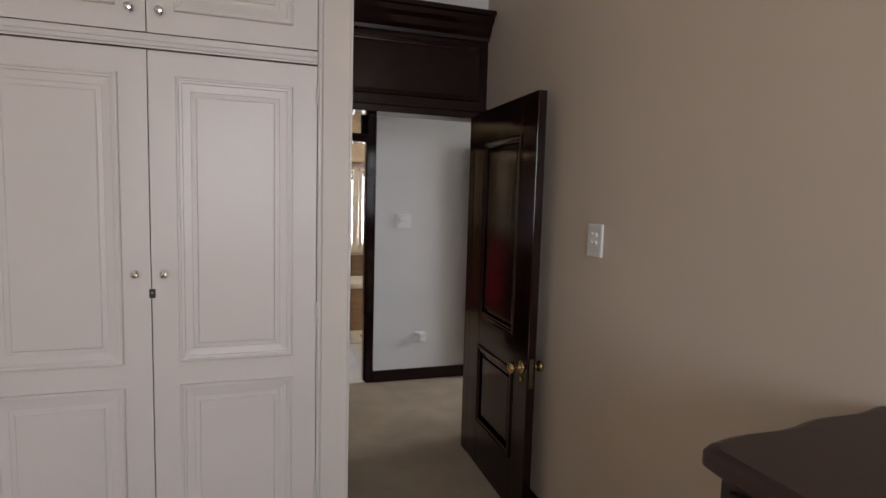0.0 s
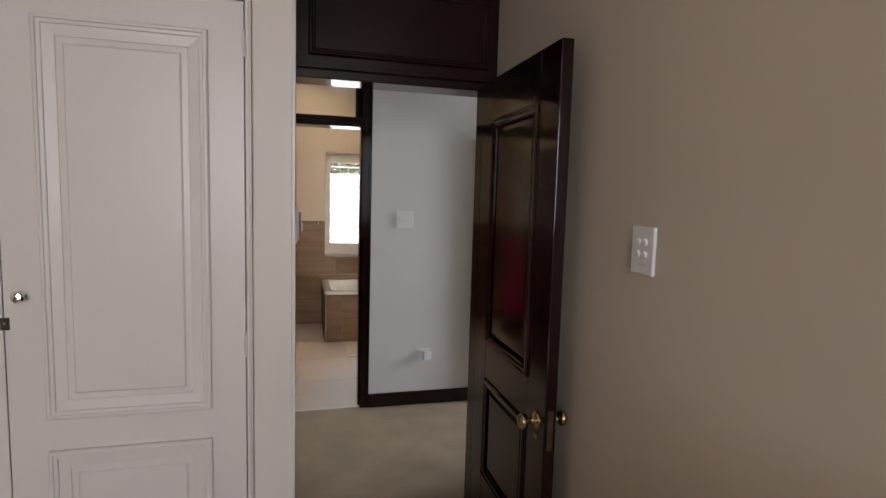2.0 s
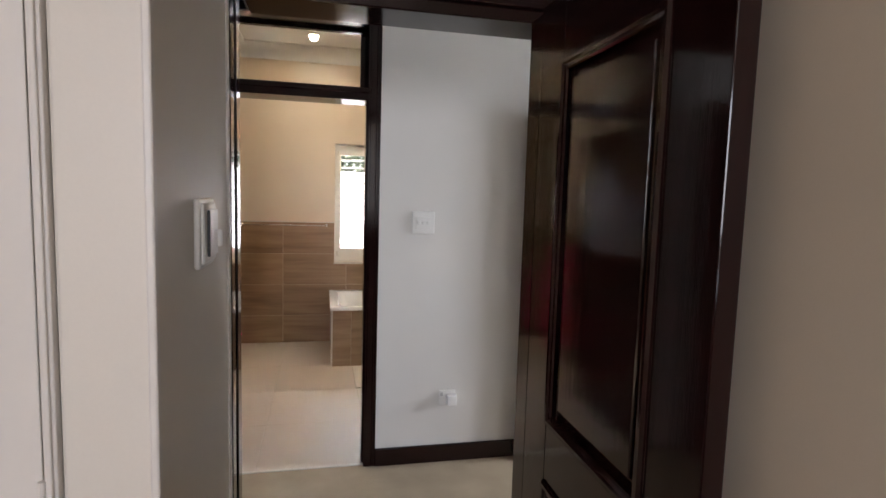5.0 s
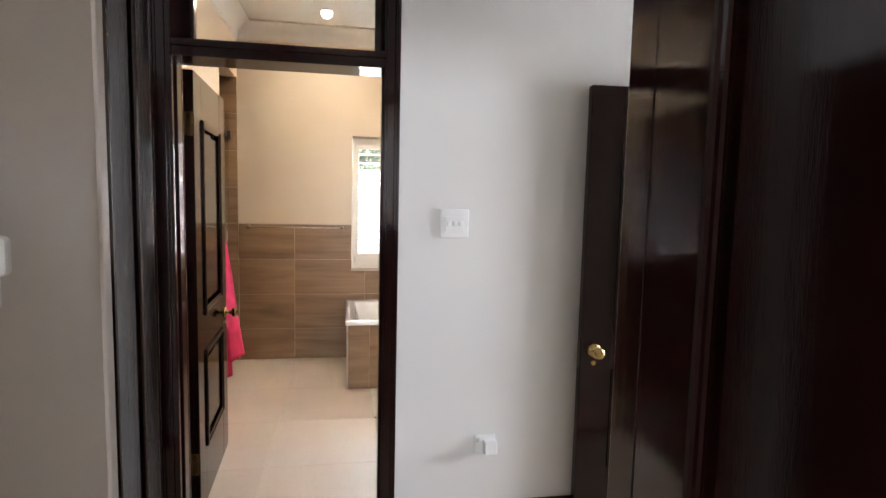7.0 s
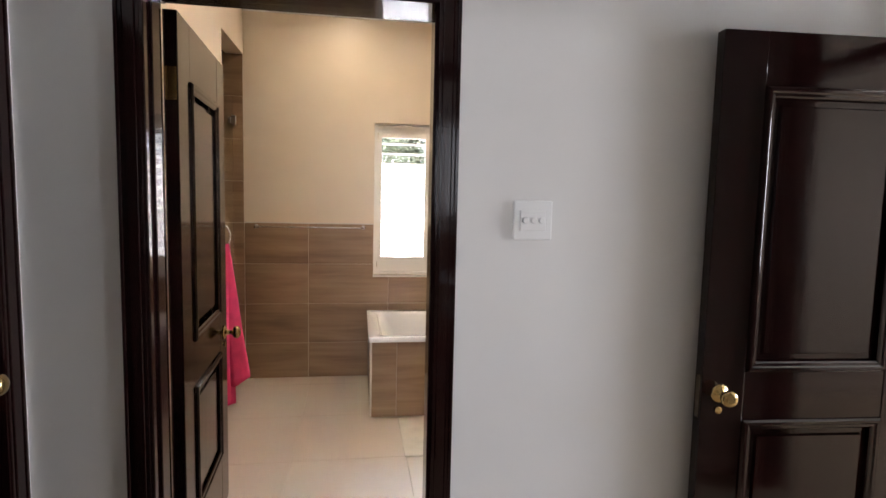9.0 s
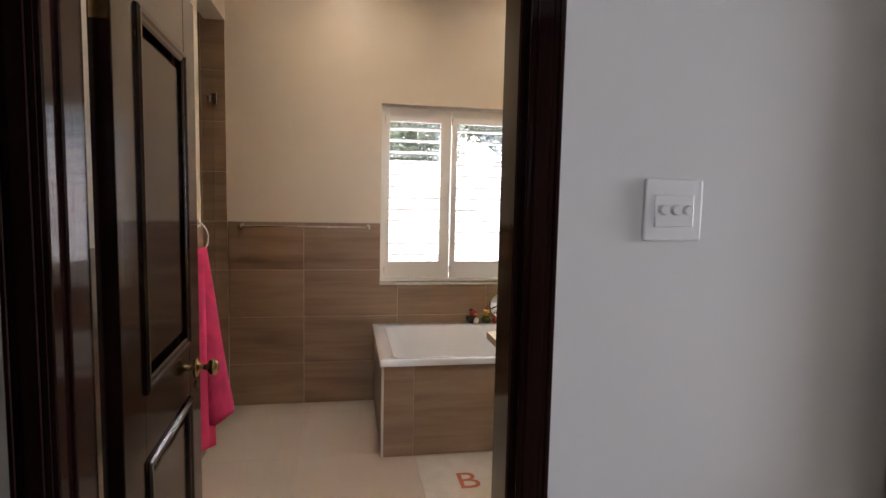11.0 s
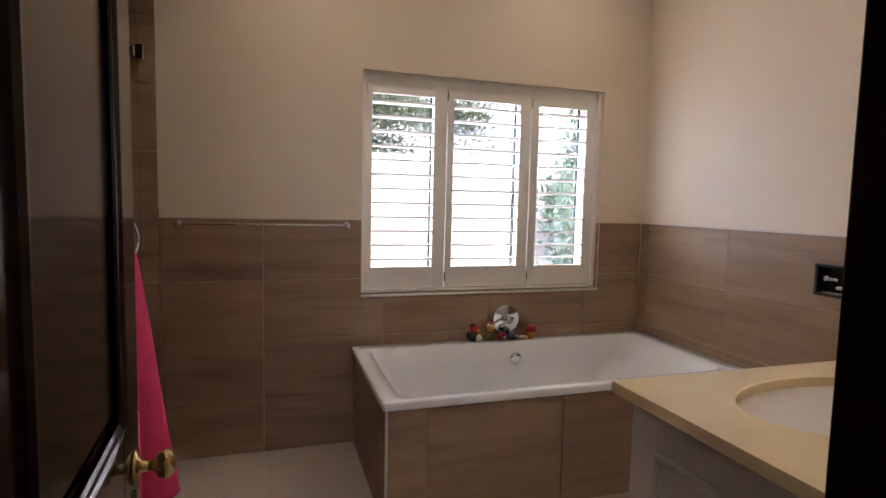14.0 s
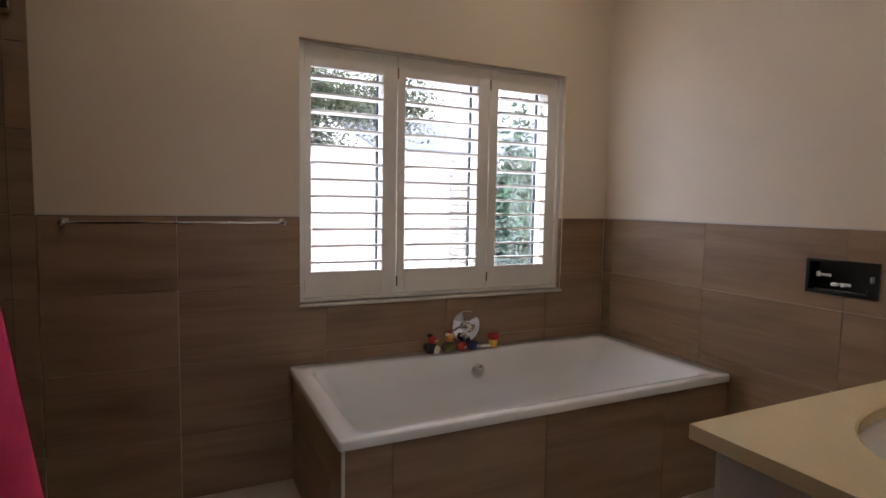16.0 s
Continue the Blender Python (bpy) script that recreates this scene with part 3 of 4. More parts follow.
fitted("plinth", box((-0.737, WARD_Y + 0.002, 0), (0.478, WARD_Y + 0.012, 0.08), 0.002), WHITE)
fitted("top_rail", box((-0.737, WARD_Y - 0.008, 2.765), (0.478, WARD_Y + 0.012, 2.80), 0.002), WHITE)
GLASSKNOB = [(0.010, 0.0), (0.010, 0.003), (0.006, 0.006), (0.006, 0.018), (0.012, 0.022), (0.0165, 0.030), (0.0165, 0.035), (0.012, 0.041), (0.004, 0.043)]
for x0, x1, inner in ((-0.735, -0.1295, -0.239), (-0.1265, 0.4772, 0.0)):
    hinge_x = x0 if inner else x1
    knob_x = x1 - 0.048 if inner else x0 + 0.046
    door = fitted("door", box((x0, WARD_Y - 0.007, 0.085), (x1, WARD_Y + 0.011, 2.046), 0.002), WHITE)
    left, right = x0 + 0.092, x1 - 0.094
    for z0, z1 in ((0.886, 1.958), (0.18, 0.795)):
        panel = ring_frame(left, right, z0, z1, WARD_Y - 0.007, 0.052, 0.017, True)
        fitted("panel_moulding", panel, WHITE, door)
        fitted("panel_field", raised_panel(left + 0.045, right - 0.045, z0 + 0.045, z1 - 0.045, WARD_Y - 0.0075, 0.006, 0.022), WHITE, door)
    fitted("knob", lathe([(r, -h) for r, h in GLASSKNOB], "y", (knob_x, WARD_Y - 0.007, 1.230), 10), CHROME, door, "faceted silver knob")
    for z in (1.07, 1.93, 0.3):
        fitted("hinge", lathe([(0.005, -0.035), (0.005, 0.035)], "z", (hinge_x, WARD_Y - 0.010, z), 8), WHITE, door)
    upper = fitted("cupboard_door", box((x0, WARD_Y - 0.007, 2.108), (x1, WARD_Y + 0.011, 2.762), 0.002), WHITE)
    fitted("panel_moulding", ring_frame(left, right, 2.19, 2.68, WARD_Y - 0.007, 0.052, 0.017, True), WHITE, upper)
    fitted("panel_field", raised_panel(left + 0.045, right - 0.045, 2.235, 2.635, WARD_Y - 0.0075, 0.007, 0.020), WHITE, upper)
    fitted("knob", lathe([(r, -h) for r, h in GLASSKNOB], "y", (knob_x, WARD_Y - 0.007, 2.182), 10), CHROME, upper, "faceted silver knob")
lock = fitted("lock_plate", boxes(((-0.136, WARD_Y - 0.0085, 1.136), (-0.114, WARD_Y - 0.006, 1.170)), bevel=0.001), BLACKPLASTIC, label="small dark metal lock plate")
fitted("keyhole", lathe([(0.004, 0), (0.004, -0.003)], "y", (-0.125, WARD_Y - 0.0085, 1.156), 10), BRASS, lock)


# ---- chest beside the bedroom wall ----
CHEST_X, CHEST_FAR, CHEST_Z = 0.975, 0.635, 1.12
chest = thing("chest_of_drawers", "tall dark wooden chest with a thick rounded top", "chest", (CHEST_X + 0.27, 0.10, 0))
bm = bmesh.new()
outline = []
FRONT, BACK, END = -0.27, EAST_X - CHEST_X - 0.272, CHEST_FAR - 0.11
for n in range(9):
    a = math.pi / 2 * n / 8
    outline.append((FRONT + 0.035 - 0.035 * math.cos(a), END - 0.035 + 0.035 * math.sin(a)))
for n in range(1, 13):
    x = FRONT + 0.035 + (BACK - FRONT - 0.035) * n / 12
    outline.append((x, END + 0.05 * n / 12 + 0.006 * math.sin(n * 1.1)))
outline += [(BACK, -0.60), (FRONT, -0.60)]
for inset, z in ((0.012, 0.0), (0.0, 0.010), (0.0, 0.030), (0.006, 0.040), (0.018, 0.045)):
    ring = []
    for x, y in outline:
        ring.append(bm.verts.new((x + inset if x < 0 else x, y - inset if y > 0 else y, CHEST_Z - 0.045 + z)))
    if inset == 0.012 and z == 0.0:
        bm.faces.new(ring)
    else:
        for k in range(len(ring)):
            bm.faces.new((last[k], last[(k + 1) % len(ring)], ring[(k + 1) % len(ring)], ring[k]))
    last = ring
bm.faces.new(last)
part("top", bm, CHESTWOOD, chest)
part("body", box((FRONT + 0.035, -0.56, 0.08), (BACK, END - 0.03, CHEST_Z - 0.045), 0.004), CHESTWOOD, chest)
part("plinth", box((FRONT + 0.025, -0.57, 0.0), (BACK, END - 0.03, 0.08), 0.006), CHESTWOOD, chest)
for row in range(4):
    z = 0.11 + row * 0.24
    drawer = part("drawer", box((FRONT + 0.020, -0.54, z), (FRONT + 0.036, END - 0.06, z + 0.225), 0.004), CHESTWOOD, chest)
    for y in (-0.35, 0.25):
        part("handle", lathe([(0.008, 0), (0.008, -0.012), (0.016, -0.02), (0.012, -0.028)], "x", (FRONT + 0.020, y, z + 0.11), 12), BRASS, drawer, "small brass knob", True)


# ---- switches and sockets ----
def switch_plate(name, label, at, rz, width, height, knobs, category="light switch"):
    """A plate whose face looks towards -y before turning."""
    plate = thing(name, label, category, at, rz)
    part("plate", box((-width / 2, -0.011, -height / 2), (width / 2, 0, height / 2), 0.005, 3), PLASTIC, plate)
    return plate


bed_switch = switch_plate("light_switch", "white four-button light switch on the beige wall", (EAST_X, 1.769, 1.389), -90, 0.100, 0.134, 4)
for x in (-0.014, 0.014):
    for z in (0.012, -0.022):
        part("button", lathe([(0.0095, -0.010), (0.0095, -0.0125), (0.0085, -0.0150), (0.005, -0.0165)], "y", (x, 0, z + 0.012), 20), PLASTIC, bed_switch, "round domed button", True)
part("printed_line", box((-0.018, -0.0114, -0.040), (0.020, -0.0108, -0.038)), GREYPLASTIC, bed_switch)

hall_switch = switch_plate("light_switch", "square white three-knob light switch on the hall wall", (1.332, HALL_Y, 1.348), 0, 0.124, 0.122, 3)
part("inner_plate", box((-0.042, -0.014, -0.034), (0.042, -0.010, 0.030), 0.003), PLASTIC, hall_switch)
for x in (-0.026, 0.0, 0.026):
    part("knob", lathe([(0.010, -0.013), (0.010, -0.022), (0.008, -0.024)], "y", (x, 0, 0.0), 16), PLASTIC, hall_switch, "round white dimmer knob")

socket = switch_plate("wall_socket", "white wall socket with a plug-in device near the skirting", (1.493, HALL_Y, 0.372), 0, 0.095, 0.085, 0, "socket")
part("plug_in", box((-0.010, -0.055, -0.034), (0.046, -0.010, 0.024), 0.005), PLASTIC, socket, "white plug-in unit")
part("rocker", box((-0.040, -0.0145, 0.010), (-0.026, -0.010, 0.030), 0.001), GREYPLASTIC, socket)

key_switch = switch_plate("wall_plate", "white surface-mounted wall plate with a projecting box", (NIB_X, 2.447, 1.412), 90, 0.132, 0.126, 0)
part("raised_body", box((-0.055, -0.0165, -0.055), (0.055, -0.008, 0.055), 0.0055, 3), PLASTIC, key_switch)
# Thin black strip stands in for shade on the box's left side.
part("shaded_side", box((-0.0330, -0.0215, -0.042), (-0.0295, -0.016, 0.042), 0.001), BLACKPLASTIC, key_switch, "black strip for the shaded side of the box")
part("projecting_box", box((-0.0293, -0.0225, -0.043), (0.042, -0.016, 0.043), 0.003), PLASTIC, key_switch)
part("lever", box((0.034, -0.030, -0.030), (0.048, -0.018, 0.004), 0.0055, 3), PLASTIC, key_switch)

stop = thing("door_stop", "small brass door stop on the skirting", "door stop", (EAST_X - 0.018, 2.12, 0.06))
part("rod", lathe([(0.016, 0.0), (0.016, -0.004), (0.006, -0.008), (0.006, -0.035)], "x", (0, 0, 0), 12), BRASS, stop, smooth=True)
part("buffer", lathe([(0.010, -0.035), (0.012, -0.04), (0.012, -0.05), (0.008, -0.053)], "x", (0, 0, 0), 12), PLASTIC, stop)


# ---- bath ----
TUB_L, TUB_F, TUB_Z = 0.886, 6.045, 0.527
TUB_R, TUB_B = BATH_E - 0.009, BATH_N - 0.009


def rounded_loop(x0, x1, y0, y1, r, z, steps=6):
    points = []
    for cx, cy, start in ((x1 - r, y0 + r, -90), (x1 - r, y1 - r, 0), (x0 + r, y1 - r, 90), (x0 + r, y0 + r, 180)):
        for n in range(steps + 1):
            a = radians(start + 90 * n / steps)
            points.append((cx + r * math.cos(a), cy + r * math.sin(a), z))
    return points


bath = thing("bathtub", "white enamel built-in bathtub in a brown tiled surround", "bathtub", ((TUB_L + TUB_R) / 2, (TUB_F + TUB_B) / 2, 0))
shift = Matrix.Translation((-(TUB_L + TUB_R) / 2, -(TUB_F + TUB_B) / 2, 0))
bm, rings = bmesh.new(), []
L, R, F, B, Z = TUB_L - 0.012, TUB_R, TUB_F - 0.012, TUB_B, TUB_Z
for x0, x1, y0, y1, r, z in ((L, R, F, B, 0.012, Z - 0.032), (L, R, F, B, 0.012, Z - 0.006), (L + 0.004, R - 0.002, F + 0.004, B - 0.002, 0.012, Z),
                             (L + 0.072, R - 0.085, F + 0.048, B - 0.075, 0.06, Z - 0.001), (L + 0.080, R - 0.095, F + 0.055, B - 0.083, 0.065, Z - 0.010),
                             (L + 0.105, R - 0.16, F + 0.080, B - 0.10, 0.09, Z - 0.12), (L + 0.14, R - 0.30, F + 0.115, B - 0.12, 0.11, Z - 0.27),
                             (L + 0.18, R - 0.42, F + 0.14, B - 0.145, 0.12, Z - 0.345), (L + 0.28, R - 0.55, F + 0.20, B - 0.21, 0.10, Z - 0.37)):
    rings.append([bm.verts.new(p) for p in rounded_loop(x0, x1, y0, y1, r, z)])
for one, two in zip(rings, rings[1:]):
    for n in range(len(one)):
        bm.faces.new((one[n], one[(n + 1) % len(one)], two[(n + 1) % len(two)], two[n]))
bm.faces.new(rings[-1])
bmesh.ops.transform(bm, matrix=shift, verts=bm.verts)
basin = part("tub", bm, ENAMEL, bath, "white enamel tub", True)
def tubbed(name, bm, mat, parent=bath, label="", smooth=False):
    bmesh.ops.transform(bm, matrix=shift, verts=bm.verts)
    return part(name, bm, mat, parent, label, smooth)
surround = tubbed("surround_core", boxes(((TUB_L + 0.010, TUB_F + 0.010, 0), (TUB_R, TUB_F + 0.030, TUB_Z - 0.033)), ((TUB_L + 0.010, TUB_F + 0.030, 0), (TUB_L + 0.030, TUB_B, TUB_Z - 0.033))), GROUT)
tubbed("corner_trim", box((TUB_L - 0.002, TUB_F - 0.002, 0), (TUB_L + 0.010, TUB_F + 0.010, TUB_Z - 0.0335), 0.002), TRIM, label="pale tile edge trim")
tubbed("overflow", lathe([(0.036, 0.0), (0.036, -0.010), (0.030, -0.016), (0.012, -0.018)], "y", (1.785, TUB_B - 0.096, 0.430), 24), CHROME, label="round chrome overflow cap", smooth=True)
tubbed("drain", lathe([(0.03, 0.0), (0.03, 0.004), (0.02, 0.006)], "z", (1.75, 6.48, TUB_Z - 0.37), 20), CHROME, label="chrome drain")

tap = thing("bath_mixer", "round chrome bath mixer plate with lever on the tiles", "tap", (1.762, BATH_N - 0.010, 0.640))
part("plate", lathe([(0.082, 0.0), (0.082, -0.006), (0.078, -0.010), (0.03, -0.012)], "y", (0, 0, 0), 36), CHROME, tap, smooth=False)
part("valve", lathe([(0.024, -0.010), (0.024, -0.045), (0.020, -0.052)], "y", (0, 0, 0), 20), CHROME, tap, smooth=True)
part("lever", tube([(0.028, -0.046, 0.010), (0, -0.052, 0), (-0.032, -0.058, -0.016), (-0.060, -0.060, -0.034)], [0.006, 0.011, 0.008, 0.007], 10), CHROME, tap, "chrome lever", True)
part("spout", lathe([(0.014, -0.008), (0.016, -0.03), (0.012, -0.034)], "y", (0.0, 0, -0.062), 14), CHROME, tap, smooth=True)


# ---- bath toys ----
def toy(name, label, at, blobs):
    """A small rubber toy built up from rounded parts: name, material, centre, radii."""
    ob = thing(name, label, "bath toy", at, group="bath toys on the tub rim")
    for piece, mat, c, radii in blobs:
        bm = bmesh.new()
        bmesh.ops.create_icosphere(bm, subdivisions=2, radius=1.0)
        for v in bm.verts:
            v.co = 0.9 * Vector([c[n] + radii[n] * v.co[n] for n in range(3)])
        part(piece, bm, mat, ob, smooth=True)
    return ob


RED = material("red_rubber", (0.42, 0.03, 0.025), 0.4, vary=0.1, bump=0)
DARK = material("dark_rubber", (0.025, 0.022, 0.02), 0.4, vary=0.1, bump=0)
GREEN = material("olive_rubber", (0.13, 0.14, 0.035), 0.4, vary=0.15, bump=0)
YELLOW = material("yellow_rubber", (0.75, 0.42, 0.05), 0.4, vary=0.1, bump=0)
NAVY = material("navy_rubber", (0.02, 0.02, 0.05), 0.35, vary=0.1, bump=0)
PALE = material("pale_rubber", (0.72, 0.66, 0.55), 0.4, vary=0.05, bump=0)
ry = BATH_N - 0.062
toy("toy_duck", "dark and red rubber bath toy with pale front", (1.546, ry, TUB_Z), (("body", DARK, (0, 0, 0.034), (0.044, 0.035, 0.034)), ("head", RED, (0.006, -0.004, 0.082), (0.030, 0.026, 0.028)), ("cap", DARK, (-0.008, 0, 0.105), (0.018, 0.018, 0.012)), ("bill", YELLOW, (0.018, -0.028, 0.078), (0.012, 0.012, 0.006)), ("belly", PALE, (0.022, -0.022, 0.028), (0.024, 0.018, 0.026)), ("wing", DARK, (-0.036, -0.01, 0.045), (0.014, 0.022, 0.024))))
toy("toy_duck", "olive rubber duck with a yellow head and red comb", (1.643, ry, TUB_Z), (("body", GREEN, (0, 0, 0.030), (0.044, 0.034, 0.030)), ("head", YELLOW, (0.004, -0.004, 0.084), (0.026, 0.024, 0.026)), ("comb", RED, (0.0, 0, 0.112), (0.020, 0.012, 0.010)), ("bill", RED, (0.016, -0.028, 0.080), (0.011, 0.011, 0.005)), ("crest", PALE, (-0.014, -0.01, 0.104), (0.014, 0.012, 0.010))))
toy("toy_bug", "small dark red rubber bath toy", (1.710, ry - 0.005, TUB_Z), (("body", RED, (0, 0, 0.026), (0.030, 0.026, 0.026)), ("head", RED, (0.012, -0.018, 0.044), (0.014, 0.014, 0.014)), ("spot", PALE, (0.014, -0.024, 0.030), (0.008, 0.006, 0.008))))
toy("toy_whale", "navy rubber whale with a pale eye", (1.778, ry - 0.01, TUB_Z), (("body", NAVY, (0, 0, 0.028), (0.042, 0.030, 0.028)), ("tail", NAVY, (-0.036, 0, 0.055), (0.014, 0.010, 0.022)), ("eye_ring", PALE, (0.018, -0.026, 0.030), (0.010, 0.006, 0.011)), ("pupil", NAVY, (0.018, -0.031, 0.030), (0.005, 0.003, 0.006))))
toy("toy_shell", "pale rubber shell on the tub rim", (1.850, ry - 0.005, TUB_Z), (("body", PALE, (0, 0, 0.014), (0.034, 0.022, 0.014)), ("nose", PALE, (-0.03, 0, 0.016), (0.012, 0.010, 0.009))))
cup = thing("toy_cup", "yellow toy cup with a red rim", "bath toy", (1.903, ry + 0.005, TUB_Z), group="bath toys on the tub rim")
part("cup_body", lathe([(0.018, 0.0), (0.026, 0.05), (0.024, 0.052)], "z", (0, 0, 0), 20), YELLOW, cup, smooth=True)
part("rim", lathe([(0.029, 0.045), (0.031, 0.05), (0.031, 0.068), (0.020, 0.078)], "z", (0, 0, 0), 20), RED, cup, "red rim", True)


# ---- vanity ----
VAN_L, VAN_Y, VAN_Z = 1.165, 5.018, 0.923
vanity = thing("vanity_cabinet", "white painted vanity cabinet with panelled side", "cabinet", ((VAN_L + BATH_E) / 2, 4.735, 0))
shift = Matrix.Translation((-(VAN_L + BATH_E) / 2, -4.735, 0))
def in_vanity(name, bm, mat, parent=vanity, label=""):
    bmesh.ops.transform(bm, matrix=shift, verts=bm.verts)
    return part(name, bm, mat, parent, label)
in_vanity("body", box((VAN_L + 0.034, BATH_S + 0.002, 0.08), (BATH_E - 0.012, VAN_Y - 0.03, VAN_Z - 0.024), 0.003), WHITE)
in_vanity("plinth", box((VAN_L + 0.06, BATH_S + 0.002, 0), (BATH_E - 0.012, VAN_Y - 0.07, 0.08)), WHITE)
side = ring_frame(-(VAN_Y - 0.10), -(BATH_S + 0.07), 0.16, VAN_Z - 0.11, 0, 0.03, 0.010)
bmesh.ops.rotate(side, verts=side.verts, cent=(0, 0, 0), matrix=Matrix.Rotation(radians(-90), 3, "Z"))
bmesh.ops.translate(side, verts=side.verts, vec=(VAN_L + 0.034, 0, 0))
in_vanity("side_moulding", side, WHITE)
for n in range(3):
    x0 = VAN_L + 0.05 + n * 0.475
    door = in_vanity("door", box((x0, VAN_Y - 0.03, 0.10), (x0 + 0.465, VAN_Y - 0.012, VAN_Z - 0.05), 0.002), WHITE)
    in_vanity("handle", lathe([(0.010, 0), (0.006, 0.01), (0.013, 0.022), (0.010, 0.028)], "y", (x0 + 0.42, VAN_Y - 0.012, 0.70), 14), CHROME, door, "chrome knob")

counter = thing("vanity_counter", "cream stone vanity counter with an oval cut-out basin", "countertop", ((VAN_L + BATH_E) / 2, 4.735, VAN_Z - 0.024))
SINK = (1.574, 4.778, 0.270, 0.160)
bm = bmesh.new()
x0, x1, y0, y1 = VAN_L, BATH_E - 0.011, BATH_S + 0.002, VAN_Y
loops = []
count = 64
def on_rectangle(a):
    """Where the ray at angle a from the basin's middle meets the counter's edge."""
    dx, dy = math.cos(a), math.sin(a)
    reach = min(((x1 if dx > 0 else x0) - SINK[0]) / dx if abs(dx) > 1e-6 else 9, ((y1 if dy > 0 else y0) - SINK[1]) / dy if abs(dy) > 1e-6 else 9)
    return SINK[0] + dx * reach, SINK[1] + dy * reach
angles = sorted([2 * math.pi * n / count for n in range(count)] + [math.atan2(y - SINK[1], x - SINK[0]) % (2 * math.pi) for x in (x0, x1) for y in (y0, y1)])
edge = [on_rectangle(a) for a in angles]
hole = [(SINK[0] + SINK[2] * math.cos(a), SINK[1] + SINK[3] * math.sin(a)) for a in angles]
hole_in = [(SINK[0] + (SINK[2] + 0.004) * math.cos(a), SINK[1] + (SINK[3] + 0.004) * math.sin(a)) for a in angles]
for pts, z in ((hole, VAN_Z - 0.024), (hole, VAN_Z - 0.003), (hole_in, VAN_Z), (edge, VAN_Z), (edge, VAN_Z - 0.024), (hole, VAN_Z - 0.024)):
    loops.append([bm.verts.new((x, y, z)) for x, y in pts])
for one, two in zip(loops, loops[1:]):
    for n in range(len(one)):
        bm.faces.new((one[n], one[(n + 1) % len(one)], two[(n + 1) % len(two)], two[n]))
bmesh.ops.remove_doubles(bm, verts=bm.verts, dist=0.00001)
bmesh.ops.translate(bm, verts=bm.verts, vec=(-(VAN_L + BATH_E) / 2, -4.735, -(VAN_Z - 0.024)))
part("slab", bm, STONE, counter)
basin = thing("wash_basin", "white oval ceramic basin set under the counter", "basin", (SINK[0], SINK[1], VAN_Z - 0.024))
bm = lathe([(1.03, -0.002), (1.0, -0.004), (0.96, -0.03), (0.86, -0.09), (0.66, -0.125), (0.35, -0.138), (0.10, -0.14)], "z", (0, 0, 0), 48, SINK[2] + 0.005, SINK[3] + 0.005)
bmesh.ops.delete(bm, geom=[f for f in bm.faces if len(f.verts) > 4 and f.calc_center_median().z > -0.05], context="FACES_ONLY")
part("bowl", bm, CERAMIC, basin, smooth=True)
part("drain", lathe([(0.022, -0.141), (0.022, -0.136), (0.014, -0.134)], "z", (0, 0, 0), 20), CHROME, basin, "chrome drain")


# ---- cistern plate opening, rail, towel, mat, lamp ----
flush = thing("cistern_recess", "open black cistern recess with white fittings, its plate missing", "flush box", (BATH_E, 5.613, 1.0145))
part("frame", boxes(((-0.014, -0.125, -0.066), (0.0, -0.113, 0.066)), ((-0.014, 0.113, -0.066), (0.0, 0.125, 0.066)), ((-0.014, -0.113, 0.055), (0.0, 0.113, 0.066)), ((-0.014, -0.113, -0.066), (0.0, 0.113, -0.056))), BLACKPLASTIC, flush)
part("back", box((0.060, -0.122, -0.064), (0.075, 0.122, 0.064)), BLACKPLASTIC, flush)
part("wall_strip", boxes(((0.001, -0.122, -0.064), (0.06, -0.117, 0.064)), ((0.001, 0.117, -0.064), (0.06, 0.122, 0.064)), ((0.001, -0.117, 0.059), (0.06, 0.117, 0.064)), ((0.001, -0.117, -0.064), (0.06, 0.117, -0.059))), BLACKPLASTIC, flush)
for y, z, w, h in ((0.090, 0.006, 0.008, 0.020), (0.03, -0.028, 0.020, 0.013), (0.0, -0.030, 0.010, 0.010), (-0.095, 0.004, 0.008, 0.024)):
    part("fitting", box((-0.004, y - w / 2, z - h / 2), (0.018, y + w / 2, z + h / 2), 0.004), PLASTIC, flush, "white plastic fitting")
for y, z in ((0.065, 0.004), (-0.005, -0.026)):
    part("rod", lathe([(0.006, -0.018), (0.006, 0.018)], "y", (0.01, y, z), 10), GREYPLASTIC, flush)
part("wire", tube([(0.0, 0.10, -0.045), (0.004, 0.10, -0.05), (0.004, -0.08, -0.05), (0.0, -0.085, -0.03)], 0.0022, 6), CHROME, flush, "thin metal wire")

rail = thing("towel_rail", "thin chrome towel rail along the top of the tiles", "towel rail", (0.45, BATH_N - 0.009, 1.172))
part("bar", lathe([(0.006, -0.40), (0.006, 0.40)], "x", (0, -0.052, 0), 12), CHROME, rail, smooth=True)
for x in (-0.395, 0.395):
    part("post", lathe([(0.018, 0.0), (0.018, -0.006), (0.008, -0.010), (0.008, -0.052), (0.012, -0.054), (0.012, -0.062)], "y", (x, 0, 0), 14), CHROME, rail, smooth=True)

ring = thing("towel_ring", "chrome towel ring on the tiled wall", "towel ring", (BATH_W, 5.965, 1.234))
part("mount", lathe([(0.020, 0.009), (0.020, 0.015), (0.010, 0.02), (0.010, 0.05), (0.013, 0.058)], "x", (0, 0, 0), 16), CHROME, ring, smooth=True)
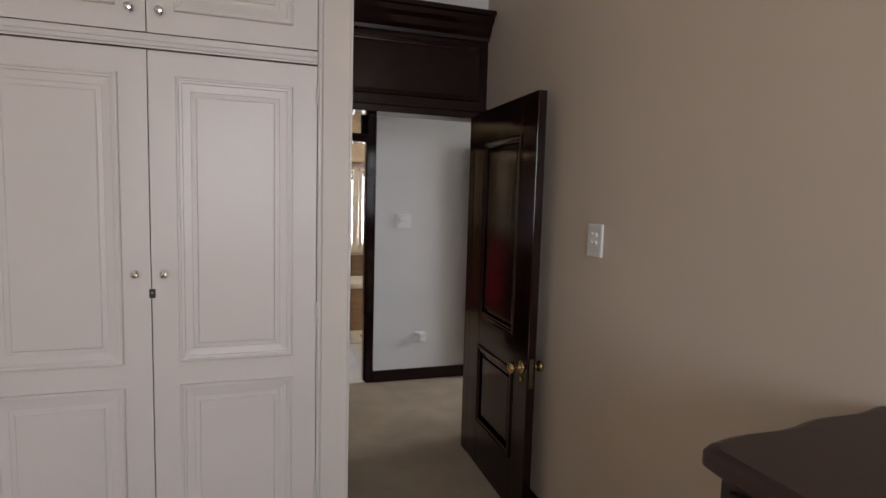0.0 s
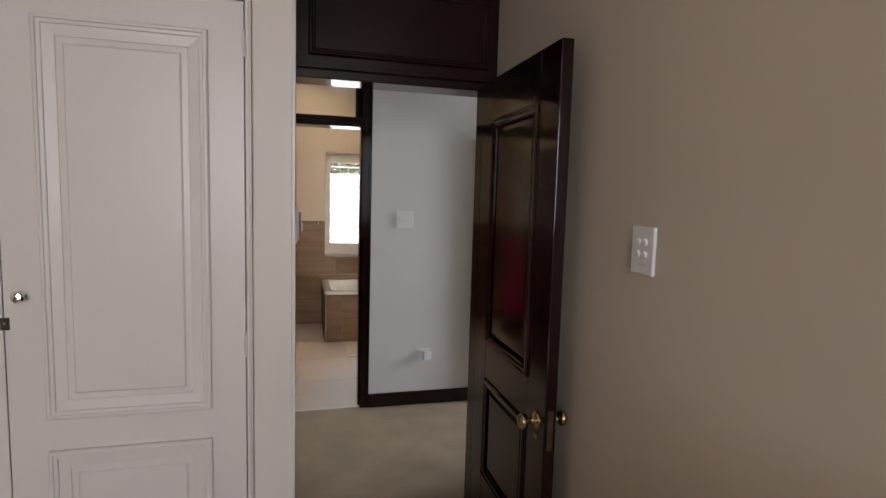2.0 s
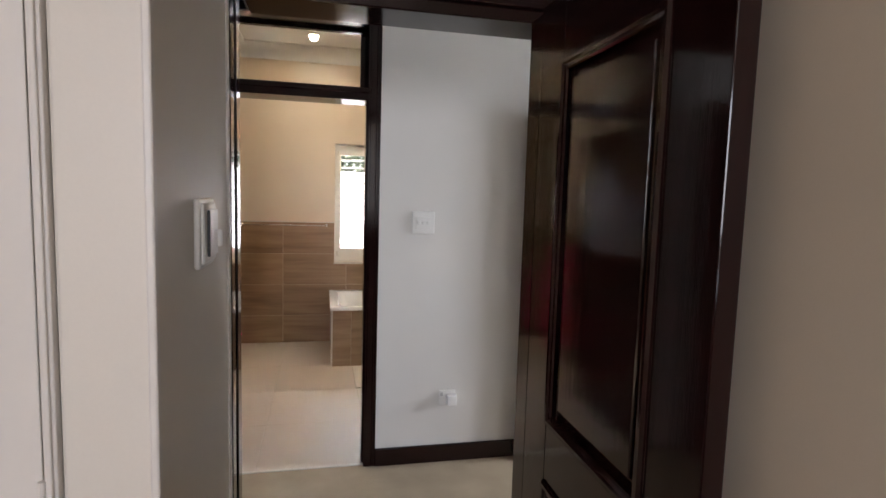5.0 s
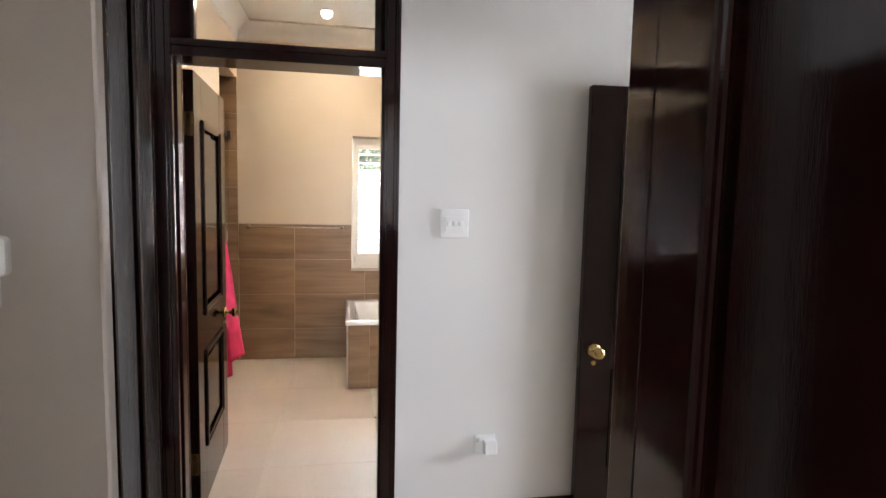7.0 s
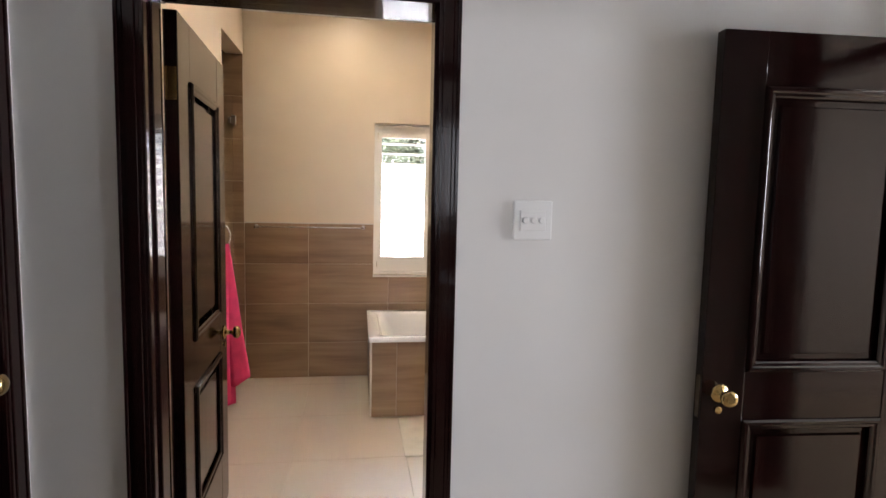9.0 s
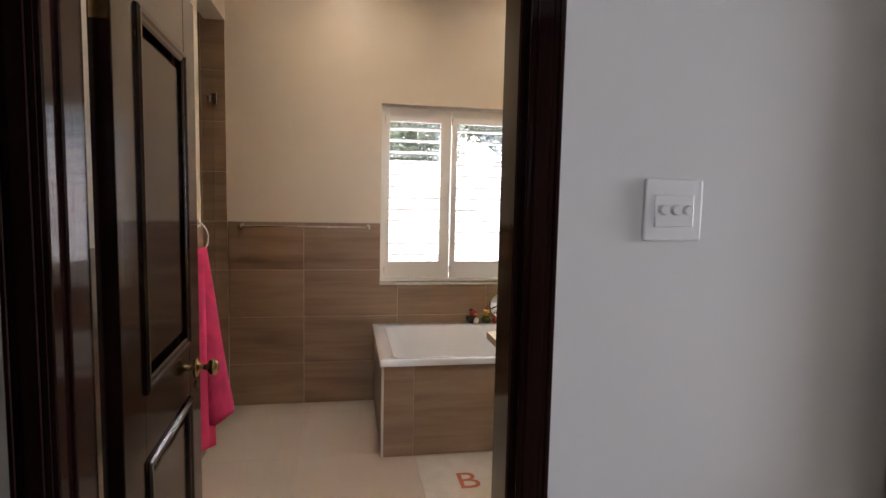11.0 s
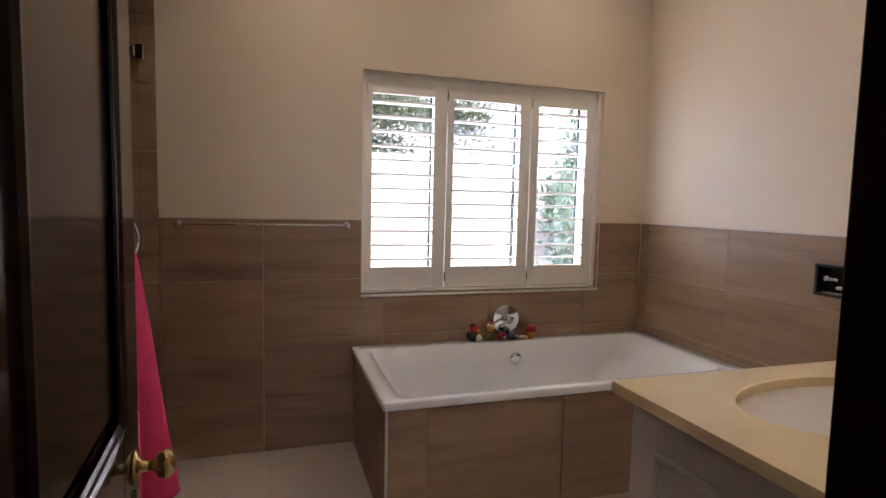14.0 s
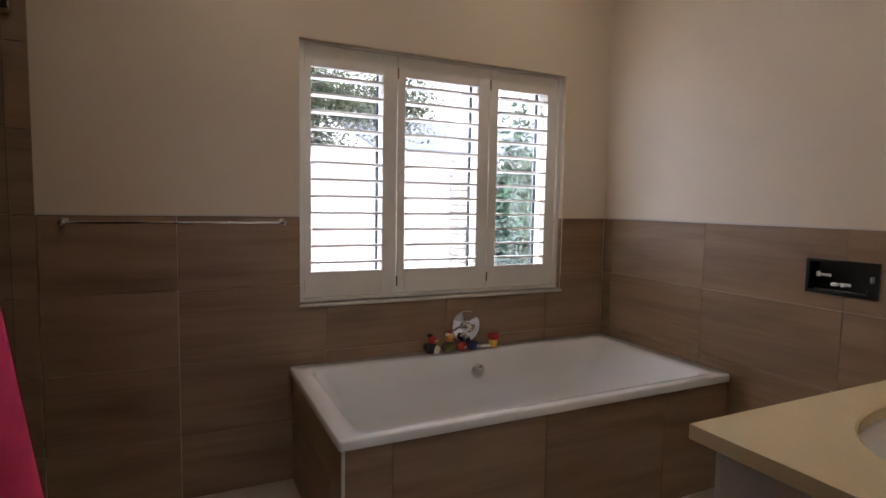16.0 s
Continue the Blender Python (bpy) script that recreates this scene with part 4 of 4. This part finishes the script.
part("hoop", tube([(0.050 + 0.034 * math.sin(2 * math.pi * n / 28), 0.067 * math.sin(2 * math.pi * n / 28), -0.078 + 0.075 * math.cos(2 * math.pi * n / 28)) for n in range(28)], 0.005, 8, True), CHROME, ring, "chrome hoop", True)

towel = thing("towel", "bright pink towel hanging gathered in the ring", "towel", (BATH_W + 0.057, 5.965, 1.108))
def hanging_cloth(length, spread, lean, side, seed, body):
    """A cloth fall over the ring, pleated and widening downwards."""
    bm, rows = bmesh.new(), []
    for n in range(30):
        f = n / 29
        width = 0.056 + spread * f ** 0.75
        row = []
        for k in range(41):
            u = k / 40
            a = 2 * math.pi * u
            fold = (0.007 + 0.017 * f) * math.sin(a * 4 + 1.2 + 0.8 * f + seed) + 0.008 * f * math.sin(a * 7 + seed + 1.5 * f)
            thick = (0.033 + body * f ** 0.7) * (1 + fold * 16)
            row.append(bm.verts.new((thick * math.cos(a) + lean * f, width * math.sin(a) + side * f + 0.014 * f * math.sin(5 * f + seed), -length * f + 0.012 * math.cos(a) * (1 - f) + (0.022 * math.sin(2 * a + seed) if n == 29 else 0))))
        rows.append(row)
    for one, two in zip(rows, rows[1:]):
        for k in range(40):
            bm.faces.new((one[k], one[k + 1], two[k + 1], two[k]))
    bm.faces.new(rows[0][:-1])
    bm.faces.new(rows[-1][:-1])
    bmesh.ops.remove_doubles(bm, verts=bm.verts, dist=0.0001)
    return bm
part("front_fall", hanging_cloth(0.92, 0.042, 0.010, -0.090, 3, 0.018), TOWEL, towel, smooth=True)
part("back_fall", hanging_cloth(0.80, 0.050, 0.076, 0.020, 8, 0.026), TOWEL, towel, smooth=True)

mat = thing("bath_mat", "white cotton bath mat with orange printed letters", "bath mat", (1.368, 5.725, 0.004))
part("cloth", box((-0.305, -0.25, 0), (0.52, 0.285, 0.012), 0.005, 2), MATCLOTH, mat)

for text, colour, x, y in (("B", MATPRINT, -0.145, -0.06), ("A", GREYPLASTIC, 0.012, -0.06)):
    letter = bpy.data.curves.new("letter", "FONT")
    letter.body, letter.size, letter.extrude = text, 0.21, 0.0006
    flat = bpy.data.objects.new("letter_outline", letter)
    scene.collection.objects.link(flat)
    bpy.context.view_layer.update()
    shape = bpy.data.meshes.new_from_object(flat)
    bpy.data.objects.remove(flat)
    shape.materials.clear()
    shape.materials.append(colour)
    print_ob = new("printed_letter", shape)
    print_ob.matrix_basis = pose(x, y, 0.0127)
    print_ob.parent = mat
    tagged(print_ob, "printed letter on the mat")

lamp = thing("downlight", "small lit recessed downlight in the bathroom ceiling, its copies added for light", "ceiling light", (0.72, 6.42, BATH_H))
part("bezel", lathe([(0.048, 0.0), (0.048, -0.004), (0.036, -0.008), (0.034, -0.002)], "z", (0, 0, 0), 28), WHITE, lamp, smooth=True)
part("lens", lathe([(0.022, -0.0035), (0.022, -0.0065), (0.016, -0.008)], "z", (0, 0, 0), 24), LAMPGLOW, lamp, "glowing lamp face")
# Only the first downlight is known; the other three are added to brighten the room.
for n, (x, y) in enumerate(((0.72, 6.40), (2.0, 6.40), (0.72, 5.1), (2.0, 5.1))):
    if n:
        copy_thing(lamp, pose(x, y, BATH_H))
    bulb = new("downlight_beam", bpy.data.lights.new("downlight_beam", "SPOT"))
    bulb.data.energy, bulb.data.color, bulb.data.spot_size, bulb.data.spot_blend, bulb.data.shadow_soft_size = 7.8, (1.0, 0.85, 0.64), radians(168), 1.0, 0.04
    bulb.matrix_world = look((x, y, BATH_H - 0.02), (x, y, 0))


# ---- window: reveal, shutters, outer casement ----
SHUT_Y = 6.936
shutters = thing("window_shutters", "ivory louvred shutters with open slats in the window", "window shutters", ((WIN_L + WIN_R) / 2, SHUT_Y, WIN_B))
shift = Matrix.Translation((-(WIN_L + WIN_R) / 2, -SHUT_Y, -WIN_B))
def shuttered(name, bm, mat, parent=shutters, label=""):
    bmesh.ops.transform(bm, matrix=shift, verts=bm.verts)
    return part(name, bm, mat, parent, label)
shuttered("frame", boxes(((WIN_L + 0.002, SHUT_Y - 0.012, WIN_B + 0.002), (WIN_L + 0.026, SHUT_Y + 0.045, WIN_T - 0.002)), ((WIN_R - 0.026, SHUT_Y - 0.012, WIN_B + 0.002), (WIN_R - 0.002, SHUT_Y + 0.045, WIN_T - 0.002)),
                         ((WIN_L + 0.026, SHUT_Y - 0.012, WIN_T - 0.010), (WIN_R - 0.026, SHUT_Y + 0.045, WIN_T - 0.002)), ((WIN_L + 0.026, SHUT_Y - 0.012, WIN_B + 0.002), (WIN_R - 0.026, SHUT_Y + 0.045, WIN_B + 0.018)), bevel=0.002), SHUTTER)
Z0, Z1, S0, S1 = WIN_B + 0.020, WIN_T - 0.012, 0.948, 1.862
for x0, x1, o0, o1 in ((0.950, 1.393, 0.982, 1.322), (1.398, 1.902, 1.436, 1.838), (1.907, 2.333, 1.956, 2.270)):
    leaf = shuttered("shutter_panel", boxes(((x0, SHUT_Y, Z0), (o0, SHUT_Y + 0.028, Z1)), ((o1, SHUT_Y, Z0), (x1, SHUT_Y + 0.028, Z1)), ((o0, SHUT_Y + 0.0005, Z0), (o1, SHUT_Y + 0.0275, S0 - 0.006)), ((o0, SHUT_Y + 0.0005, S1 + 0.006), (o1, SHUT_Y + 0.0275, Z1)), bevel=0.0015), SHUTTER)
    for n in range(12):
        z = S0 + (S1 - S0) * (n + 0.5) / 12
        bm = box((o0 + 0.001, -0.031, -0.0050), (o1 - 0.001, 0.031, 0.0050), 0.0042, 2)
        bmesh.ops.rotate(bm, verts=bm.verts, cent=(0, 0, 0), matrix=Matrix.Rotation(radians(-3), 3, "X"))
        bmesh.ops.translate(bm, verts=bm.verts, vec=(0, SHUT_Y + 0.014, z))
        shuttered("slat", bm, SHUTTER, leaf)
    for z in (Z0 + 0.06, Z1 - 0.08):
        shuttered("hinge", lathe([(0.004, -0.025), (0.004, 0.025)], "z", (x0 - 0.001, SHUT_Y - 0.004, z), 8), BRASS, leaf, "small metal hinge")
structure("window_sill", box((WIN_L - 0.004, BATH_N - 0.016, WIN_B - 0.016), (WIN_R + 0.004, SHUT_Y - 0.013, WIN_B), 0.003), TRIM, "pale window sill strip under the shutters", "window sill")
casement = thing("window_1", "white window frame with three glazed lights behind the shutters", "window", ((WIN_L + WIN_R) / 2, 7.12, WIN_B), kind="structure")
shift = Matrix.Translation((-(WIN_L + WIN_R) / 2, -7.12, -WIN_B))
OUT = material("white_window_frame", (0.78, 0.78, 0.77), 0.4, vary=0.03)
bars = [WIN_L + 0.002, 1.42, 1.925, WIN_R - 0.002]
shuttered("window_frame", boxes(((bars[0], 7.10, WIN_B + 0.001), (bars[0] + 0.05, 7.15, WIN_T - 0.001)), ((bars[3] - 0.03, 7.10, WIN_B + 0.001), (bars[3], 7.15, WIN_T - 0.001)), ((bars[0] + 0.05, 7.10, WIN_B + 0.001), (bars[3] - 0.03, 7.15, WIN_B + 0.05)), ((bars[0] + 0.05, 7.10, WIN_T - 0.05), (bars[3] - 0.03, 7.15, WIN_T - 0.001)), *[((x - (0.06 if x < 1.5 else 0.03), 7.10, WIN_B + 0.05), (x + 0.03, 7.15, WIN_T - 0.05)) for x in bars[1:3]]), OUT, casement)
for x0, x1 in ((bars[0] + 0.05, bars[1] - 0.06), (bars[1] + 0.03, bars[2] - 0.03), (bars[2] + 0.03, bars[3] - 0.03)):
    shuttered("gasket", boxes(((x1 - 0.008, 7.116, WIN_B + 0.05), (x1, 7.134, WIN_T - 0.05)), ((x0, 7.127, WIN_B + 0.05), (x0 + 0.006, 7.133, WIN_T - 0.05))), BLACKPLASTIC, casement, "black glazing gasket")
    pane = shuttered("pane", box((x0 + 0.006, 7.128, WIN_B + 0.05), (x1 - 0.008, 7.132, WIN_T - 0.05)), GLASS, casement, "clear glass pane")
    pane.visible_shadow = False

# ---- shower door ----
shower_door = thing("shower_door", "frameless clear glass shower door with chrome hinges", "shower door", (-0.088, BATH_N - 0.02, 0.02))
glass = part("pane", box((-0.60, -0.044, 0.0), (-0.012, -0.036, 2.10), 0.001), GLASS, shower_door, "clear glass door leaf")
glass.visible_shadow = False
for z in (0.25, 1.92):
    part("hinge", boxes(((-0.020, -0.050, z - 0.035), (0.016, 0.010, z + 0.035)), ((-0.042, -0.050, z - 0.022), (-0.02, -0.030, z + 0.022)), bevel=0.004), CHROME, shower_door, "chrome glass hinge")


# ---- outside the window ----
structure("backdrop", box((-160, 120, -2), (160, 121, 110)), HAZE, "pale bright hazy sky beyond the garden", "sky")
structure("ground", box((-60, 7.2, -0.35), (60, 400, -0.25)), PAVING, "pale paved yard outside the window", "ground")
structure("garden_wall", box((-12, 10.0, -0.25), (4.6, 10.2, 1.83), 0.02), GARDENWALL, "sunlit whitewashed garden wall with faint stains", "garden wall")
structure("garden_wall_return", box((3.42, 9.76, -0.25), (14, 9.96, 1.72), 0.02), GARDENWALL, "sunlit whitewashed garden wall", "garden wall")
pier = thing("garden_pier", "white painted brick pier at the garden wall", "pier", (3.29, 9.86, -0.25))
part("mortar", box((-0.085, -0.085, 0), (0.085, 0.085, 2.075)), GROUT, pier)
for n in range(26):
    part("brick", box((-0.11 + (0.01 if n % 2 else 0), -0.11, n * 0.08), (0.11 - (0 if n % 2 else 0.01), 0.11, n * 0.08 + 0.066), 0.004, 1), BRICK, pier)


def leaf_cloud(count, centre, radii, size, seed):
    """Many small folded leaves scattered in uneven clumps."""
    turn = random.Random(seed)
    verts, faces = [], []
    clumps = [Vector([turn.gauss(0, 0.5) for _ in range(3)]) for _ in range(90)]
    for _ in range(count):
        base = turn.choice(clumps) + Vector([turn.gauss(0, 0.16) for _ in range(3)])
        p = Vector([centre[n] + radii[n] * base[n] for n in range(3)])
        way = Vector([turn.uniform(-1, 1), turn.uniform(-1, 1), turn.uniform(-0.9, 0.4)]).normalized()
        side = way.cross(Vector((turn.uniform(-1, 1), turn.uniform(-1, 1), 1))).normalized()
        lift = way.cross(side) * 0.15
        s = size * turn.uniform(0.6, 1.4)
        k = len(verts)
        verts += [p - way * s, p + side * s * 0.42 + lift * s, p + way * s, p - side * s * 0.42 + lift * s]
        faces += [(k, k + 1, k + 2), (k, k + 2, k + 3)]
    data = bpy.data.meshes.new("leaves")
    data.from_pydata(verts, [], faces)
    return data


def tree(label, at, height, radii, count, size, seed, mat):
    ob = thing("tree", label, "tree", at)
    part("trunk", tube([(0, 0, 0), (0.05, 0.02, height * 0.3), (-0.04, 0.05, height * 0.6), (0.03, 0, height)], [0.14, 0.11, 0.08, 0.03], 10), BARK, ob, smooth=True)
    for n in range(7):
        a, z = n * 0.9, height * (0.45 + 0.07 * n)
        part("limb", tube([(0, 0, z), (0.4 * radii[0] * math.cos(a), 0.4 * radii[1] * math.sin(a), z + 0.2), (0.8 * radii[0] * math.cos(a), 0.8 * radii[1] * math.sin(a), z + 0.5)], [0.05, 0.035, 0.012], 6), BARK, ob, smooth=True)
    crown = new("crown", leaf_cloud(count, (0, 0, height), radii, size, seed))
    crown.data.materials.append(mat)
    crown.parent = ob
    return ob


tree("leafy green tree behind the garden wall", (1.15, 11.8, -0.25), 3.1, (1.6, 0.9, 1.05), 60000, 0.036, 5, LEAF)
tree("leafy green tree behind the garden wall", (-1.6, 12.4, -0.25), 3.3, (2.0, 0.9, 1.1), 30000, 0.040, 9, LEAF)
ivy = thing("shrub", "dense dark green shrub by the white pier", "shrub", (3.66, 8.9, -0.25))
part("stems", tube([(0, 0, 0), (0.03, 0, 0.8), (-0.02, 0.02, 1.7)], [0.03, 0.025, 0.01], 8), BARK, ivy, smooth=True)
crown = new("crown", leaf_cloud(19000, (0, 0, 1.22), (0.50, 0.35, 0.92), 0.040, 12))
crown.data.materials.append(IVYLEAF)
crown.parent = ivy
house = thing("outbuilding", "far low building with a grey sheet roof", "building", (6.6, 15.0, -0.25))
part("wall", box((-2.4, 0, 0), (4.0, 3.0, 2.55)), GARDENWALL, house)
roof = box((-2.7, -0.35, 2.55), (4.3, 3.3, 2.62), 0.01)
for v in roof.verts:
    if v.co.y > 1:
        v.co.z += 1.1
part("roof", roof, ROOF, house)


# ---- tiles, piece by piece ----
tile_mesh = {}


def tile_piece(parent, lo, hi, axis, mat, name="tile"):
    """One bevel-edged tile; its thin side runs along axis."""
    size = tuple(round(hi[n] - lo[n], 4) for n in range(3))
    key = (size, axis, mat.name)
    if key not in tile_mesh:
        bm = box(tuple(-s / 2 for s in size), tuple(s / 2 for s in size), 0.0012, 1)
        tile_mesh[key] = mesh_of(bm, name, mat)
    ob = new(name, tile_mesh[key])
    ob.matrix_basis = Matrix.Translation([(lo[n] + hi[n]) / 2 for n in range(3)])
    ob.parent = parent
    return ob


def cuts(start, end, joint, step):
    marks = [start]
    k = math.ceil((start - joint) / step)
    while joint + k * step < end - 0.004:
        if joint + k * step > start + 0.004:
            marks.append(joint + k * step)
        k += 1
    return list(zip(marks, marks[1:] + [end]))


J, G = (0.432, 0.610), 0.0010
ROWS_Z = [(0.0, 0.275), (0.275, 0.582), (0.582, 0.890), (0.890, 1.198)]


def tiled(name, label, axis, face, out, a0, a1, rows, mat, joint, step, hole=None):
    """Tiles in straight rows on a wall face, standing 8 mm out, cut round a hole."""
    field = thing(name, label, "wall tiles", kind="structure")
    for z0, z1 in rows:
        for u0, u1 in cuts(a0, a1, joint, step):
            pieces, g = [(u0, u1, z0, z1)], G
            if hole and u0 < hole[1] and u1 > hole[0] and z0 < hole[3] and z1 > hole[2]:
                # a cut tile keeps its outline: the parts left round the hole stay one piece
                left, right = max(u0, hole[0]), min(u1, hole[1])
                pieces = [(u0, left, z0, z1), (right, u1, z0, z1), (left, right, z0, hole[2]), (left, right, hole[3], z1)]
                pieces = [p for p in pieces if p[1] - p[0] > 0.012 and p[3] - p[2] > 0.012]
                if len(pieces) > 1:
                    bm = bmesh.new()
                    for p0, p1, q0, q1 in pieces:
                        a, b = sorted((face, face + out * 0.008))
                        lo = (p0 + (G if p0 == u0 else 0), q0 + (G if q0 == z0 else 0))
                        hi = (p1 - (G if p1 == u1 else 0), q1 - (G if q1 == z1 else 0))
                        add_box(bm, (lo[0], a, lo[1]) if axis == "y" else (a, lo[0], lo[1]), (hi[0], b, hi[1]) if axis == "y" else (b, hi[0], hi[1]))
                    part("tile", bm, mat, field)
                    continue
            for p0, p1, q0, q1 in pieces:
                if p1 - p0 < 0.012 or q1 - q0 < 0.012:
                    continue
                a, b = sorted((face, face + out * 0.008))
                lo, hi = ((p0 + G, a, q0 + G), (p1 - G, b, q1 - G)) if axis == "y" else ((a, p0 + G, q0 + G), (b, p1 - G, q1 - G))
                tile_piece(field, lo, hi, axis, mat)
    return field


HOLE = (WIN_L - 0.002, WIN_R + 0.002, WIN_B - 0.018, 3)
tiled("wall_tiles_north", "brown wood-look tiles on the window wall", "y", BATH_N, -1, BATH_W, BATH_E - 0.009, ROWS_Z, TILE_X, *J, hole=HOLE)
tiled("wall_tiles_east", "brown wood-look tiles on the side wall", "x", BATH_E, -1, BATH_S, BATH_N - 0.009, ROWS_Z, TILE_Y, 6.21, 0.61, hole=(5.49, 5.736, 0.949, 1.080))
tiled("wall_tiles_west", "brown wood-look tiles below the towel ring", "x", BATH_W, 1, BATH_S, 6.248, ROWS_Z, TILE_Y, 6.21, 0.61)
SHOWER_ROWS = ROWS_Z + [(1.198 + 0.308 * n, 1.198 + 0.308 * (n + 1)) for n in range(5)]
tiled("wall_tiles_shower", "brown wood-look tiles inside the shower", "y", BATH_N, -1, -1.0, BATH_W - 0.002, SHOWER_ROWS, TILE_X, *J)
tiled("wall_tiles_bath_front", "brown wood-look tiles on the front of the bath", "y", TUB_F + 0.010, -1, TUB_L + 0.011, TUB_R, [(0, TUB_Z - 0.034)], TILE_X, 1.055, 0.61)
tiled("wall_tiles_bath_end", "brown wood-look tiles on the end of the bath", "x", TUB_L + 0.010, -1, TUB_F + 0.011, TUB_B, [(0, TUB_Z - 0.034)], TILE_Y, 6.21, 0.61)
tiled("wall_tiles_reveal", "brown wood-look tiles in the window reveal", "x", WIN_R, -1, BATH_N, SHUT_Y - 0.013, [(WIN_B, 0.890), (0.890, 1.198)], TILE_Y, 6.21, 0.61)
structure("tile_trim_north", boxes(((BATH_W, BATH_N - 0.010, 1.198), (WIN_L - 0.002, BATH_N, 1.204)), ((WIN_R + 0.002, BATH_N - 0.010, 1.198), (BATH_E - 0.010, BATH_N, 1.204))), TRIM, "thin pale trim along the tile top", "tile trim")
structure("tile_trim_east", box((BATH_E - 0.010, BATH_S, 1.198), (BATH_E, BATH_N, 1.204)), TRIM, "thin pale trim along the tile top", "tile trim")

floor_field = thing("floor_tiles", "large cream bathroom floor tiles with fine joints", "floor tiles", kind="structure")
for u0, u1 in cuts(-1.0, BATH_E, J[0] + 0.03, 0.61):
    for v0, v1 in cuts(HALL_Y + 0.036, BATH_N, 5.495, 0.61):
        tile_piece(floor_field, (u0 + G, v0 + G, -0.004), (u1 - G, v1 - G, 0.004), "z", FLOORTILE, "floor_tile")
